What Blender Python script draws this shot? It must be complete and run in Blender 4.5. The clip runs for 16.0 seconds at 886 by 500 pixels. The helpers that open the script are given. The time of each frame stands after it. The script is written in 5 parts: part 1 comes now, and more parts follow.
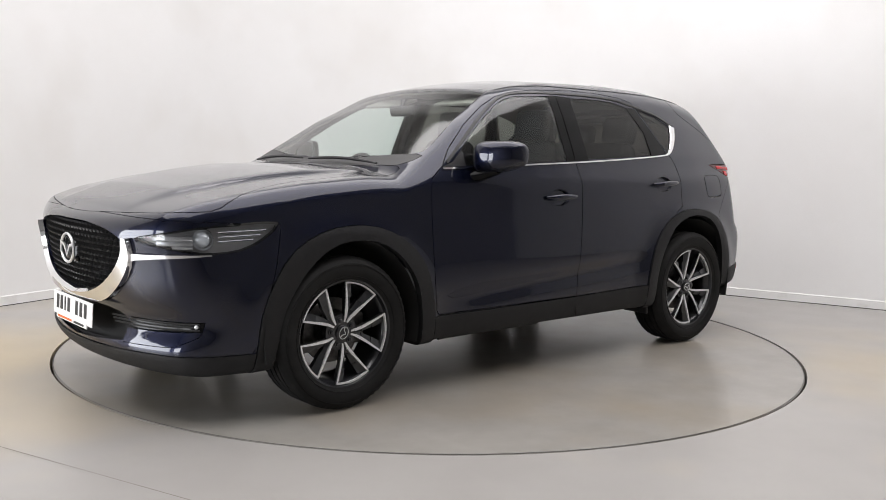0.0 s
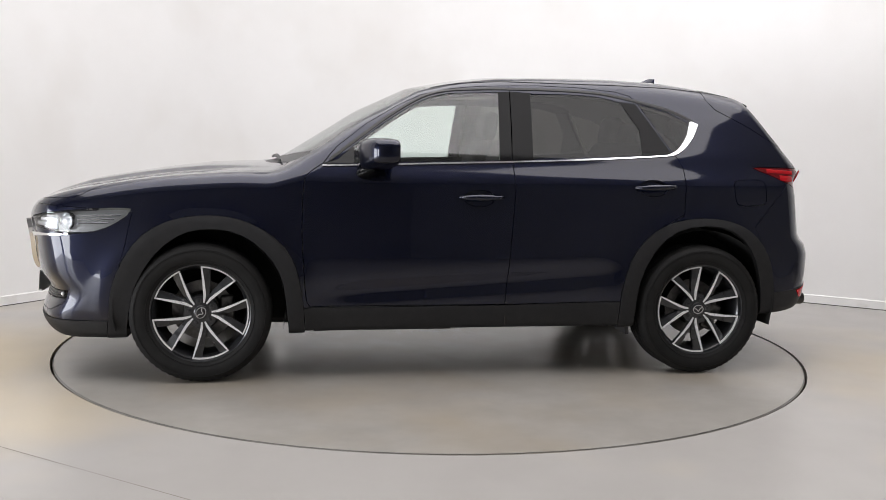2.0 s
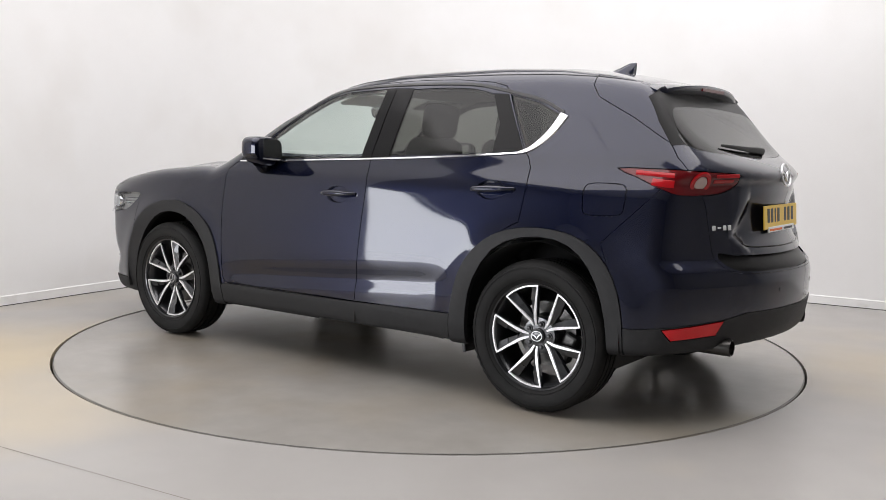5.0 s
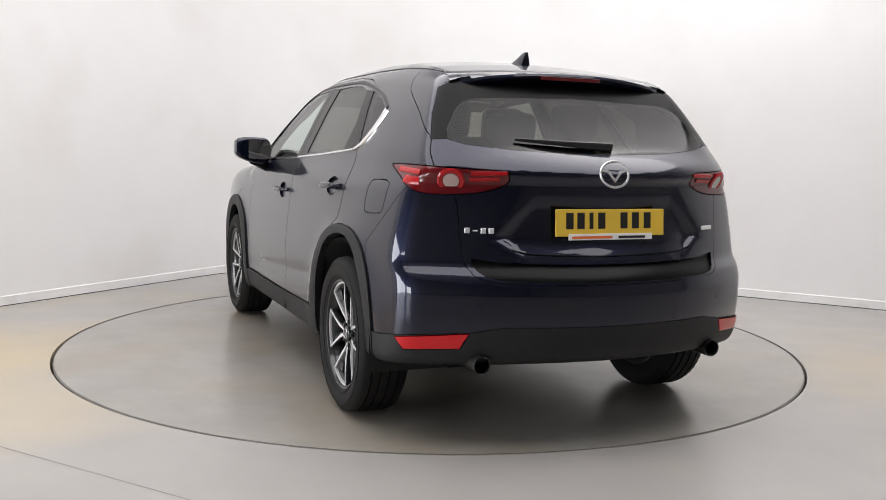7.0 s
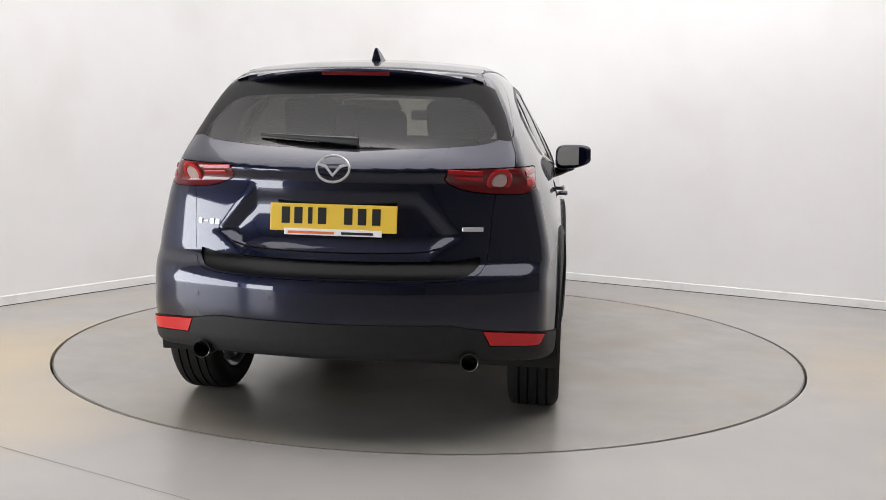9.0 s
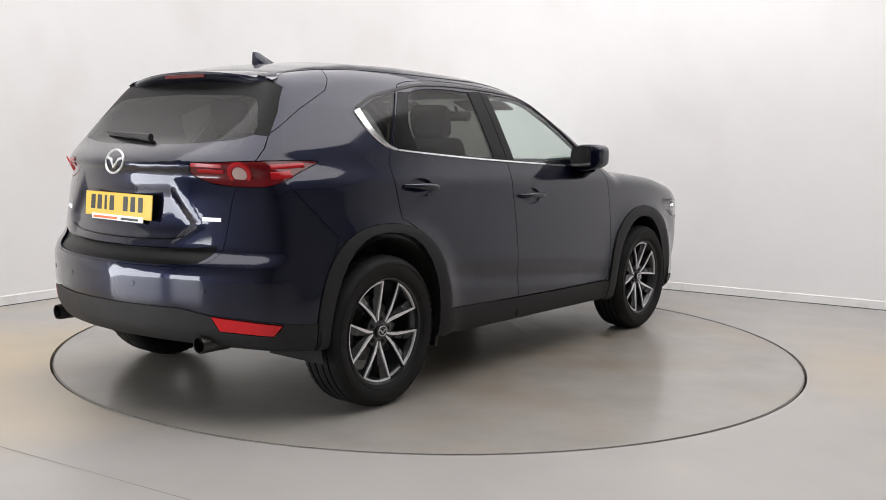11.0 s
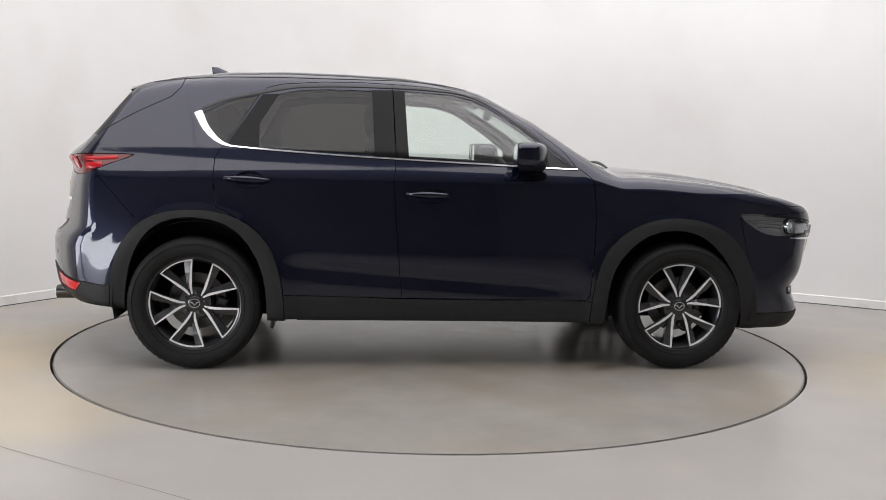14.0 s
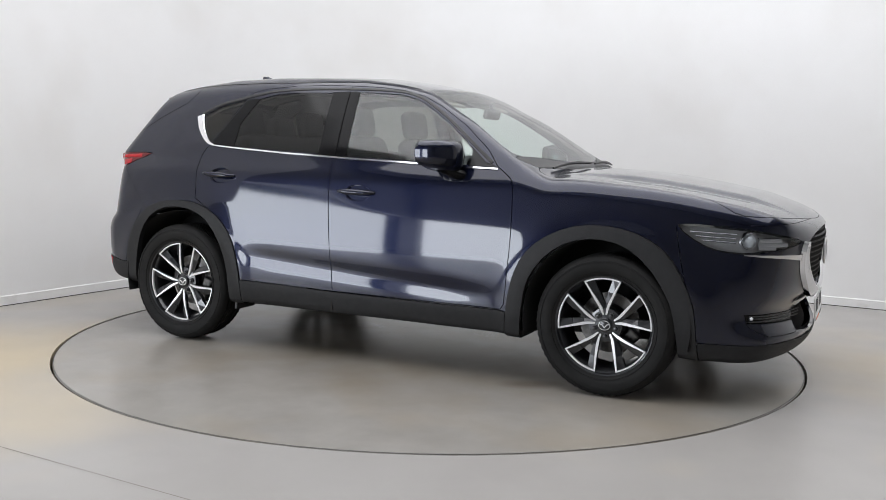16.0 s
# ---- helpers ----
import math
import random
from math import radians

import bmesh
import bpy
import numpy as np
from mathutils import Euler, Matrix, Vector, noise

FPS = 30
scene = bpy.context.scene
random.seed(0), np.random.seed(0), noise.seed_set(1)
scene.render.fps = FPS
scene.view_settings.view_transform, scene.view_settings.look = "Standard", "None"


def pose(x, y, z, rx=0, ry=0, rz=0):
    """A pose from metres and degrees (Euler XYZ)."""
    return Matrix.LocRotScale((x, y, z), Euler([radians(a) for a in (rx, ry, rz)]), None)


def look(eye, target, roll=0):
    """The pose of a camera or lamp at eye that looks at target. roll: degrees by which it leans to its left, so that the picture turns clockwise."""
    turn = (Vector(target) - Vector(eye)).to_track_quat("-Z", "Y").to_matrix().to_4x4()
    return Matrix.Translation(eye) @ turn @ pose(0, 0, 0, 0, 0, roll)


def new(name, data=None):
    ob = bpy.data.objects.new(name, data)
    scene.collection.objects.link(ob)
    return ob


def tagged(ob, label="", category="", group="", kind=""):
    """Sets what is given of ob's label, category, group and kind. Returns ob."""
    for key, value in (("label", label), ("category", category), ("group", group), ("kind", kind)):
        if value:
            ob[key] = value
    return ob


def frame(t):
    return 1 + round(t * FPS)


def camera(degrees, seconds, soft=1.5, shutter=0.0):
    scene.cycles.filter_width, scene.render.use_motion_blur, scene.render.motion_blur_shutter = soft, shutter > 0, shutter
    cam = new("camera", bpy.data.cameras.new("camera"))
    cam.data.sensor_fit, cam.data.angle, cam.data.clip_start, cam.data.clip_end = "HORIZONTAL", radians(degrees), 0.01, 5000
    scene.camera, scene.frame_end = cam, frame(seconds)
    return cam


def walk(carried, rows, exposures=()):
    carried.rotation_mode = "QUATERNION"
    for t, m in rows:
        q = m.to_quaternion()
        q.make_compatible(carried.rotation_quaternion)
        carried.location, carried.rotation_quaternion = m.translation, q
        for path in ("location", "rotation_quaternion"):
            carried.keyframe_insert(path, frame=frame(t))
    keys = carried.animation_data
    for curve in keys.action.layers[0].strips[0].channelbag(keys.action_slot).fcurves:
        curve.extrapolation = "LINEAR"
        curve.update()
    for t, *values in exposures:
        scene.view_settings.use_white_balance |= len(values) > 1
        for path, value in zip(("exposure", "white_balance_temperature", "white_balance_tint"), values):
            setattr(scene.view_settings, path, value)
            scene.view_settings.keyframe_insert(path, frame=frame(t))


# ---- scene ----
# camera: it stands still
cam = camera(51.4, 16.0, soft=0.6)
EYE = (0.0, -5.817, 1.218)
STAND = look(EYE, (0.0110 * 10, -5.817 + 9.9399, 1.218 - 1.0942), 1.29)
walk(cam, [(0.0, STAND), (16.0, STAND)], [(0.0, 0.0, 6500, 10), (10.0, 0.0, 6500, 10), (12.5, -0.09, 6500, 10), (14.8, -0.09, 6480, 10), (15.4, -0.10, 6400, 9), (16.0, -0.12, 6240, 8)])

# ---- light: a white-painted photo bay with a soft light overhead, open to a dim hall with one bright doorway
world = bpy.data.worlds.new("world")
scene.world = world
world.use_nodes = True
world.node_tree.nodes["Background"].inputs["Color"].default_value = (0.75, 0.82, 0.95, 1)
world.node_tree.nodes["Background"].inputs["Strength"].default_value = 0.25


def area_lamp(name, m, sx, sy, watts, colour):
    d = bpy.data.lights.new(name, "AREA")
    d.shape, d.size, d.size_y, d.energy, d.color = "RECTANGLE", sx, sy, watts, colour
    ob = new(name, d)
    ob.matrix_world = m
    return ob


# the bay's corner and the directions of its two walls
CORNER = Vector((-1.147, 4.277, 0))
ALONG_R = Vector((0.865, -0.502, 0)).normalized()
ALONG_L = Vector((-0.505, -0.863, 0)).normalized()
HALL, HIGH = 12.0, 5.2


def bay(r, l, z=0.0):
    return CORNER + ALONG_R * r + ALONG_L * l + Vector((0, 0, z))


for strip_x in (-3.5, -1.15, 1.2, 3.55):
    area_lamp("strip_light", Matrix.Translation((strip_x, -1.1, 5.0)), 2.34, 6.8, 143, (1.0, 0.967, 0.975))
# daylight through the hall's doorway and the open side next to it
area_lamp("doorway_daylight", look(bay(1.0, HALL + 0.25, 0.85), bay(1.0, 0, 0.85)), 1.8, 1.7, 125, (0.94, 0.96, 1.0))
area_lamp("open_side_daylight", look(bay(-0.35, 9.5, 0.85), bay(4, 9.5, 0.85)), 4.6, 1.7, 270, (0.94, 0.96, 1.0))
# ---- materials
def mat(name, colour, rough=0.5, metal=0.0, **more):
    m = bpy.data.materials.new(name)
    m.use_nodes = True
    b = m.node_tree.nodes["Principled BSDF"]
    b.inputs["Base Color"].default_value = (*colour, 1)
    b.inputs["Roughness"].default_value = rough
    b.inputs["Metallic"].default_value = metal
    for k, v in more.items():
        b.inputs[k.replace("_", " ")].default_value = v
    return m


def node(m, kind, **values):
    n = m.node_tree.nodes.new(kind)
    for k, v in values.items():
        n.inputs[k.replace("_", " ")].default_value = v
    return n


def grain(m, scale, low, high, detail=6.0, bump=0.0, bump_scale=None, rough=None, stain=None):
    """Two scales of colour variation between low and high, with relief."""
    t = m.node_tree
    b = t.nodes["Principled BSDF"]
    co = node(m, "ShaderNodeTexCoord")
    a = node(m, "ShaderNodeTexNoise", Scale=scale, Detail=detail, Roughness=0.6)
    t.links.new(co.outputs["Object"], a.inputs["Vector"])
    ramp = node(m, "ShaderNodeValToRGB")
    ramp.color_ramp.elements[0].position, ramp.color_ramp.elements[1].position = 0.32, 0.68
    ramp.color_ramp.elements[0].color, ramp.color_ramp.elements[1].color = (*low, 1), (*high, 1)
    t.links.new(a.outputs["Fac"], ramp.inputs["Fac"])
    out = ramp.outputs["Color"]
    if stain:
        s_scale, s_colour, s_lo, s_hi, s_amount = stain
        s = node(m, "ShaderNodeTexNoise", Scale=s_scale, Detail=3.0, Roughness=0.55)
        t.links.new(co.outputs["Object"], s.inputs["Vector"])
        r2 = node(m, "ShaderNodeMapRange")
        r2.inputs["From Min"].default_value, r2.inputs["From Max"].default_value = s_lo, s_hi
        r2.inputs["To Max"].default_value = s_amount
        t.links.new(s.outputs["Fac"], r2.inputs["Value"])
        mix = node(m, "ShaderNodeMixRGB", Color2=(*s_colour, 1))
        t.links.new(r2.outputs["Result"], mix.inputs["Fac"])
        t.links.new(out, mix.inputs["Color1"])
        out = mix.outputs["Color"]
    t.links.new(out, b.inputs["Base Color"])
    if bump:
        n2 = node(m, "ShaderNodeTexNoise", Scale=bump_scale or scale * 8, Detail=4.0)
        t.links.new(co.outputs["Object"], n2.inputs["Vector"])
        bp = node(m, "ShaderNodeBump", Strength=bump, Distance=0.01)
        t.links.new(n2.outputs["Fac"], bp.inputs["Height"])
        t.links.new(bp.outputs["Normal"], b.inputs["Normal"])
    if rough:
        n3 = node(m, "ShaderNodeTexNoise", Scale=scale * 1.7, Detail=5.0)
        t.links.new(co.outputs["Object"], n3.inputs["Vector"])
        r3 = node(m, "ShaderNodeMapRange")
        r3.inputs["To Min"].default_value, r3.inputs["To Max"].default_value = rough
        r3.inputs["From Min"].default_value, r3.inputs["From Max"].default_value = 0.3, 0.7
        t.links.new(n3.outputs["Fac"], r3.inputs["Value"])
        t.links.new(r3.outputs["Result"], b.inputs["Roughness"])
    return m


def paint_metal(name, colour, rough=0.35):
    """Metallic lacquer: tinted flakes under a clear coat."""
    m = mat(name, colour, rough, 0.8, Coat_Weight=1.0, Coat_Roughness=0.045, Coat_IOR=1.5)
    m.node_tree.nodes["Principled BSDF"].inputs["Specular IOR Level"].default_value = 0.08
    t = m.node_tree
    b = t.nodes["Principled BSDF"]
    co = node(m, "ShaderNodeTexCoord")
    v = node(m, "ShaderNodeTexVoronoi", Scale=900.0)
    t.links.new(co.outputs["Object"], v.inputs["Vector"])
    ramp = node(m, "ShaderNodeValToRGB")
    ramp.color_ramp.elements[0].color = (*[c * 0.8 for c in colour], 1)
    ramp.color_ramp.elements[1].color = (*[min(1, c * 1.3) for c in colour], 1)
    t.links.new(v.outputs["Color"], ramp.inputs["Fac"])
    t.links.new(ramp.outputs["Color"], b.inputs["Base Color"])
    return m


def glass(name, tint, amount, rough=0.0):
    """Sheet glass: clear, tinted by tint, with a mirror share by Fresnel."""
    m = bpy.data.materials.new(name)
    m.use_nodes = True
    t = m.node_tree
    t.nodes.remove(t.nodes["Principled BSDF"])
    tr = node(m, "ShaderNodeBsdfTransparent", Color=(*tint, 1))
    gl = node(m, "ShaderNodeBsdfGlossy", Roughness=0.07)
    lw = node(m, "ShaderNodeLayerWeight", Blend=0.5)
    pw = node(m, "ShaderNodeMath")
    pw.operation = "POWER"
    pw.inputs[1].default_value = 4.5
    fr = node(m, "ShaderNodeMapRange")
    fr.inputs["To Min"].default_value, fr.inputs["To Max"].default_value = amount, 1.0
    t.links.new(lw.outputs["Facing"], pw.inputs[0])
    t.links.new(pw.outputs[0], fr.inputs["Value"])
    mx = node(m, "ShaderNodeMixShader")
    t.links.new(fr.outputs["Result"], mx.inputs[0])
    t.links.new(tr.outputs[0], mx.inputs[1])
    t.links.new(gl.outputs[0], mx.inputs[2])
    t.links.new(mx.outputs[0], t.nodes["Material Output"].inputs["Surface"])
    return m


WALL = grain(mat("white_wall_paint", (0.8, 0.8, 0.8), 0.55), 1.3, (0.83, 0.828, 0.822), (0.86, 0.86, 0.858), bump=0.06, bump_scale=160, stain=(0.9, (0.74, 0.72, 0.69), 0.5, 0.75, 0.5))
SKIRT = grain(mat("skirting_paint", (0.8, 0.8, 0.8), 0.5), 3, (0.78, 0.775, 0.765), (0.84, 0.838, 0.83), stain=(5, (0.5, 0.47, 0.42), 0.6, 0.8, 0.5))
FLOOR = grain(mat("painted_floor", (0.35, 0.34, 0.32), 0.35), 2.2, (0.325, 0.311, 0.295), (0.352, 0.339, 0.323), bump=0.05, bump_scale=220, rough=(0.30, 0.36), stain=(0.55, (0.40, 0.345, 0.255), 0.52, 0.72, 0.75))


def stain_shade_patch(m, centre, size, colour, amount):
    """A large soft-edged patch, stain or painted shade, at one place of the surface."""
    t = m.node_tree
    b = t.nodes["Principled BSDF"]
    src = b.inputs["Base Color"].links[0].from_socket
    co = node(m, "ShaderNodeTexCoord")
    mp = node(m, "ShaderNodeMapping")
    mp.vector_type = "TEXTURE"
    mp.inputs["Location"].default_value = (*centre, 0)
    mp.inputs["Scale"].default_value = (*size, 1)
    mp.inputs["Rotation"].default_value = (0, 0, 0.5)
    gr = node(m, "ShaderNodeTexGradient")
    gr.gradient_type = "SPHERICAL"
    ns = node(m, "ShaderNodeTexNoise", Scale=1.6, Detail=5.0)
    mul = node(m, "ShaderNodeMath")
    mul.operation = "MULTIPLY"
    mr = node(m, "ShaderNodeMapRange")
    mr.inputs["From Min"].default_value, mr.inputs["From Max"].default_value, mr.inputs["To Max"].default_value = 0.05, 0.42, amount
    mix = node(m, "ShaderNodeMixRGB", Color2=(*colour, 1))
    t.links.new(co.outputs["Object"], mp.inputs["Vector"])
    t.links.new(mp.outputs[0], gr.inputs["Vector"])
    t.links.new(co.outputs["Object"], ns.inputs["Vector"])
    t.links.new(gr.outputs["Fac"], mul.inputs[0])
    t.links.new(ns.outputs["Fac"], mul.inputs[1])
    t.links.new(mul.outputs[0], mr.inputs["Value"])
    t.links.new(mr.outputs["Result"], mix.inputs["Fac"])
    t.links.new(src, mix.inputs["Color1"])
    t.links.new(mix.outputs["Color"], b.inputs["Base Color"])
    return m


stain_shade_patch(FLOOR, (-2.75, -0.75), (1.5, 1.1), (0.44, 0.365, 0.235), 0.8)
stain_shade_patch(FLOOR, (-3.0, -1.3), (2.6, 1.9), (0.46, 0.385, 0.26), 0.75)
stain_shade_patch(FLOOR, (-2.1, -2.1), (1.3, 0.7), (0.46, 0.395, 0.285), 0.55)
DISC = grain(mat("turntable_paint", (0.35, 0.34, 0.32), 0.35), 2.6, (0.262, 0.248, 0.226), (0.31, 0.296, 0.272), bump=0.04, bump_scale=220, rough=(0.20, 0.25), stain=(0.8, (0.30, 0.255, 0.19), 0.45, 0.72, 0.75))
# wide first patch: shade under the car painted into the deck, with oil staining
stain_shade_patch(DISC, (0.1, -0.1), (2.3, 1.7), (0.165, 0.14, 0.105), 0.75)
stain_shade_patch(DISC, (0.5, 0.35), (0.75, 0.35), (0.19, 0.165, 0.125), 0.8)
stain_shade_patch(DISC, (-0.7, -0.3), (0.5, 0.5), (0.24, 0.205, 0.15), 0.7)
stain_shade_patch(DISC, (0.95, -0.75), (0.22, 0.12), (0.15, 0.13, 0.10), 0.9)
# hall walls out of view: the hall's low light is put into this grey
DIM = grain(mat("dim_hall_shade", (0.1, 0.1, 0.1), 0.8), 1.0, (0.235, 0.232, 0.23), (0.285, 0.28, 0.275))
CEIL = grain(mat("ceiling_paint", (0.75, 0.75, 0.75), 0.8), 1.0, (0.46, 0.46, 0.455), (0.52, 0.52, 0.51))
SEAM = mat("dark_gap", (0.015, 0.012, 0.01), 0.8)
PAINT = paint_metal("deep_blue_metallic", (0.0036, 0.0052, 0.018), 0.36)
CLAD = grain(mat("black_textured_plastic", (0.03, 0.03, 0.032), 0.55, 0.0, Specular_IOR_Level=0.3), 30, (0.010, 0.010, 0.011), (0.015, 0.015, 0.016), bump=0.12, bump_scale=700)
GLOSS = mat("gloss_black", (0.003, 0.003, 0.0035), 0.14, 0.0, Specular_IOR_Level=0.15)
CERAMIC = mat("black_ceramic_print", (0.004, 0.004, 0.004), 0.32, 0.0, Specular_IOR_Level=0.12)
SATIN = mat("satin_black", (0.012, 0.012, 0.013), 0.4)
CHROME = mat("chrome", (0.86, 0.86, 0.87), 0.08, 1.0)
SILVER = mat("satin_silver", (0.62, 0.62, 0.63), 0.28, 1.0)
RUBBER = grain(mat("tyre_rubber", (0.02, 0.02, 0.02), 0.7, 0.0, Specular_IOR_Level=0.25), 14, (0.006, 0.006, 0.006), (0.012, 0.0117, 0.0114), bump=0.1, bump_scale=300)
RIM_DARK = mat("gunmetal_lacquer", (0.030, 0.031, 0.034), 0.28, 0.5, Coat_Weight=0.7)
RIM_CUT = grain(mat("machined_alloy", (0.75, 0.75, 0.76), 0.3, 0.35), 60, (0.72, 0.72, 0.73), (0.84, 0.84, 0.85), rough=(0.25, 0.40))
STEEL = grain(mat("brake_steel", (0.4, 0.39, 0.38), 0.4, 0.9), 30, (0.07, 0.068, 0.066), (0.16, 0.155, 0.15))
LINER = mat("wheel_well_felt", (0.012, 0.012, 0.012), 0.95)
CLEAR = glass("clear_window_glass", (0.82, 0.89, 0.86), 0.09)
PRIVACY = glass("privacy_glass", (0.145, 0.145, 0.133), 0.035)
REARGLASS = glass("rear_privacy_glass", (0.15, 0.145, 0.125), 0.03)
LENS = glass("lamp_lens", (0.86, 0.88, 0.90), 0.06)
RED = mat("red_lamp_plastic", (0.36, 0.006, 0.010), 0.22, 0.0, Coat_Weight=0.35, Specular_IOR_Level=0.2)
RED_DARK = mat("dark_red_lamp_plastic", (0.10, 0.002, 0.004), 0.12, 0.0, Coat_Weight=0.6, Specular_IOR_Level=0.2)
CABIN = grain(mat("dark_cabin_trim", (0.03, 0.03, 0.03), 0.7), 25, (0.022, 0.022, 0.023), (0.04, 0.04, 0.04))
LINING = mat("grey_headlining", (0.26, 0.25, 0.225), 0.9)
FABRIC = grain(mat("black_seat_cloth", (0.02, 0.02, 0.022), 0.85), 40, (0.016, 0.016, 0.018), (0.035, 0.035, 0.037), bump=0.2, bump_scale=500)
PLATE_Y = mat("yellow_plate", (0.78, 0.52, 0.055), 0.35)
PLATE_W = mat("white_plate", (0.82, 0.82, 0.81), 0.35)
INK = mat("plate_black", (0.01, 0.01, 0.01), 0.4)
MIRROR = mat("mirror_silver", (0.9, 0.9, 0.9), 0.01, 1.0)
ORANGE = mat("orange_print", (0.75, 0.16, 0.03), 0.5)
LENS_BULB = mat("projector_glass", (0.75, 0.78, 0.80), 0.05, 0.3, Coat_Weight=1.0)
FROST = mat("pale_lamp_plastic", (0.42, 0.30, 0.28), 0.15, 0.0, Coat_Weight=1.0)
CHROME_DARK = mat("dark_chrome", (0.20, 0.20, 0.21), 0.18, 1.0)
TIP_METAL = mat("sooty_steel", (0.07, 0.068, 0.065), 0.3, 0.9)
FIN_H, FRONT_PLATE_Z = 0.064, 0.437
JOINT = mat("joint_filler", (0.235, 0.215, 0.19), 0.8)
BADGE = mat("bright_badge_metal", (0.78, 0.78, 0.79), 0.30, 0.75)
RED_BRIGHT = mat("bright_red_reflector", (0.55, 0.010, 0.014), 0.2, 0.0, Coat_Weight=0.4, Specular_IOR_Level=0.2)
LAMP_GREY = mat("lamp_housing_grey", (0.42, 0.41, 0.40), 0.3, 0.4)
# ---- building helpers
def part(name, bm, material, parent=None, label="", smooth=False, angle=40, cut=True):
    """One mesh object from a bmesh, under a thing or a part."""
    me = bpy.data.meshes.new(name)
    bmesh.ops.recalc_face_normals(bm, faces=bm.faces) if cut else None
    bm.to_mesh(me)
    bm.free()
    me.materials.append(material)
    if smooth:
        me.polygons.foreach_set("use_smooth", [True] * len(me.polygons))
        me.set_sharp_from_angle(angle=radians(angle))
    ob = new(name, me)
    if parent:
        ob.parent = parent
    if label:
        ob["label"] = label
    return ob


def box(bm, m, sx, sy, sz, bevel=0.0, seg=2):
    r = bmesh.ops.create_cube(bm, size=1, matrix=m @ Matrix.Diagonal((sx, sy, sz, 1)))
    if bevel:
        es = {e for v in r["verts"] for e in v.link_edges}
        bmesh.ops.bevel(bm, geom=list(es), offset=bevel, segments=seg, profile=0.5, affect="EDGES")


def lathe(bm, profile, n=64, m=Matrix(), closed=False):
    """Turns (radius, y) pairs round the y axis."""
    rings = []
    for k in range(n):
        a = 2 * math.pi * k / n
        rings.append([bm.verts.new(m @ Vector((r * math.cos(a), y, r * math.sin(a)))) for r, y in profile])
    cnt = len(profile)
    for k in range(n):
        p, q = rings[k], rings[(k + 1) % n]
        for i in range(cnt if closed else cnt - 1):
            j = (i + 1) % cnt
            bm.faces.new((p[i], p[j], q[j], q[i]))


def tube(bm, path, radius, n=8, flat=1.0, caps=True, up=Vector((0, 0, 1))):
    """A round or flattened bar along a path; radius may be a list."""
    rings = []
    path = [Vector(p) for p in path]
    for i, p in enumerate(path):
        d = (path[min(i + 1, len(path) - 1)] - path[max(i - 1, 0)]).normalized()
        a = d.cross(up)
        a = a.normalized() if a.length > 1e-4 else d.orthogonal().normalized()
        b = a.cross(d).normalized()
        r = radius[i] if isinstance(radius, (list, tuple)) else radius
        rings.append([bm.verts.new(p + a * (r * flat * math.cos(t)) + b * (r * math.sin(t))) for t in (2 * math.pi * k / n for k in range(n))])
    for p, q in zip(rings, rings[1:]):
        for k in range(n):
            bm.faces.new((p[k], p[(k + 1) % n], q[(k + 1) % n], q[k]))
    if caps:
        bm.faces.new(rings[0][::-1])
        bm.faces.new(rings[-1])


def prism(bm, poly, m, depth):
    """A flat outline in the local xy plane, drawn out along local z."""
    a = [bm.verts.new(m @ Vector((x, y, 0))) for x, y in poly]
    b = [bm.verts.new(m @ Vector((x, y, depth))) for x, y in poly]
    n = len(poly)
    bm.faces.new(a[::-1])
    bm.faces.new(b)
    for i in range(n):
        bm.faces.new((a[i], a[(i + 1) % n], b[(i + 1) % n], b[i]))


def rounded(pts, n=4, closed=True):
    """Catmull-Rom curve through the points."""
    out, c = [], len(pts)
    for i in range(c if closed else c - 1):
        p = [pts[(i + k) % c] if closed else pts[min(max(i + k, 0), c - 1)] for k in (-1, 0, 1, 2)]
        for s in range(n):
            t = s / n
            out.append(tuple(0.5 * (2 * b + (cc - a) * t + (2 * a - 5 * b + 4 * cc - d) * t * t + (3 * b - a - 3 * cc + d) * t ** 3) for a, b, cc, d in zip(*p)))
    if not closed:
        out.append(tuple(pts[-1]))
    return out


# ---- the room
def wall_slab(name, a, b, low, high, thick, material, label):
    bm = bmesh.new()
    d = (b - a).normalized()
    n = Vector((0, 0, 1)).cross(d)
    m = Matrix.Translation((a + b) / 2 + n * thick / 2 + Vector((0, 0, (low + high) / 2))) @ Matrix.Rotation(math.atan2(d.y, d.x), 4, "Z")
    box(bm, m, (b - a).length, thick, high - low)
    return tagged(part(name, bm, material), label, "wall", kind="structure")


def bay_path(tangent=1.9, n=18, out=0.0):
    """Plan of the two bay walls with their rounded inner corner, from the near end of one to that of the other."""
    inward = (ALONG_R + ALONG_L).normalized()
    pts = [bay(0, 7.2)]
    p0, p1 = bay(0, tangent), bay(tangent, 0)
    half = math.acos(max(-1, min(1, ALONG_R.dot(ALONG_L)))) / 2
    centre = CORNER + inward * (tangent / math.cos(half))
    rad = (p0 - centre).length
    a0 = math.atan2(p0.y - centre.y, p0.x - centre.x)
    a1 = math.atan2(p1.y - centre.y, p1.x - centre.x)
    while a1 > a0:
        a1 -= 2 * math.pi
    for k in range(n + 1):
        a = a0 + (a1 - a0) * k / n
        pts.append(centre + Vector((math.cos(a), math.sin(a), 0)) * rad)
    pts.append(bay(HALL, 0))
    res = []
    for i, p in enumerate(pts):
        d = (pts[min(i + 1, len(pts) - 1)] - pts[max(i - 1, 0)]).normalized()
        res.append(p + Vector((-d.y, d.x, 0)) * out)
    return res


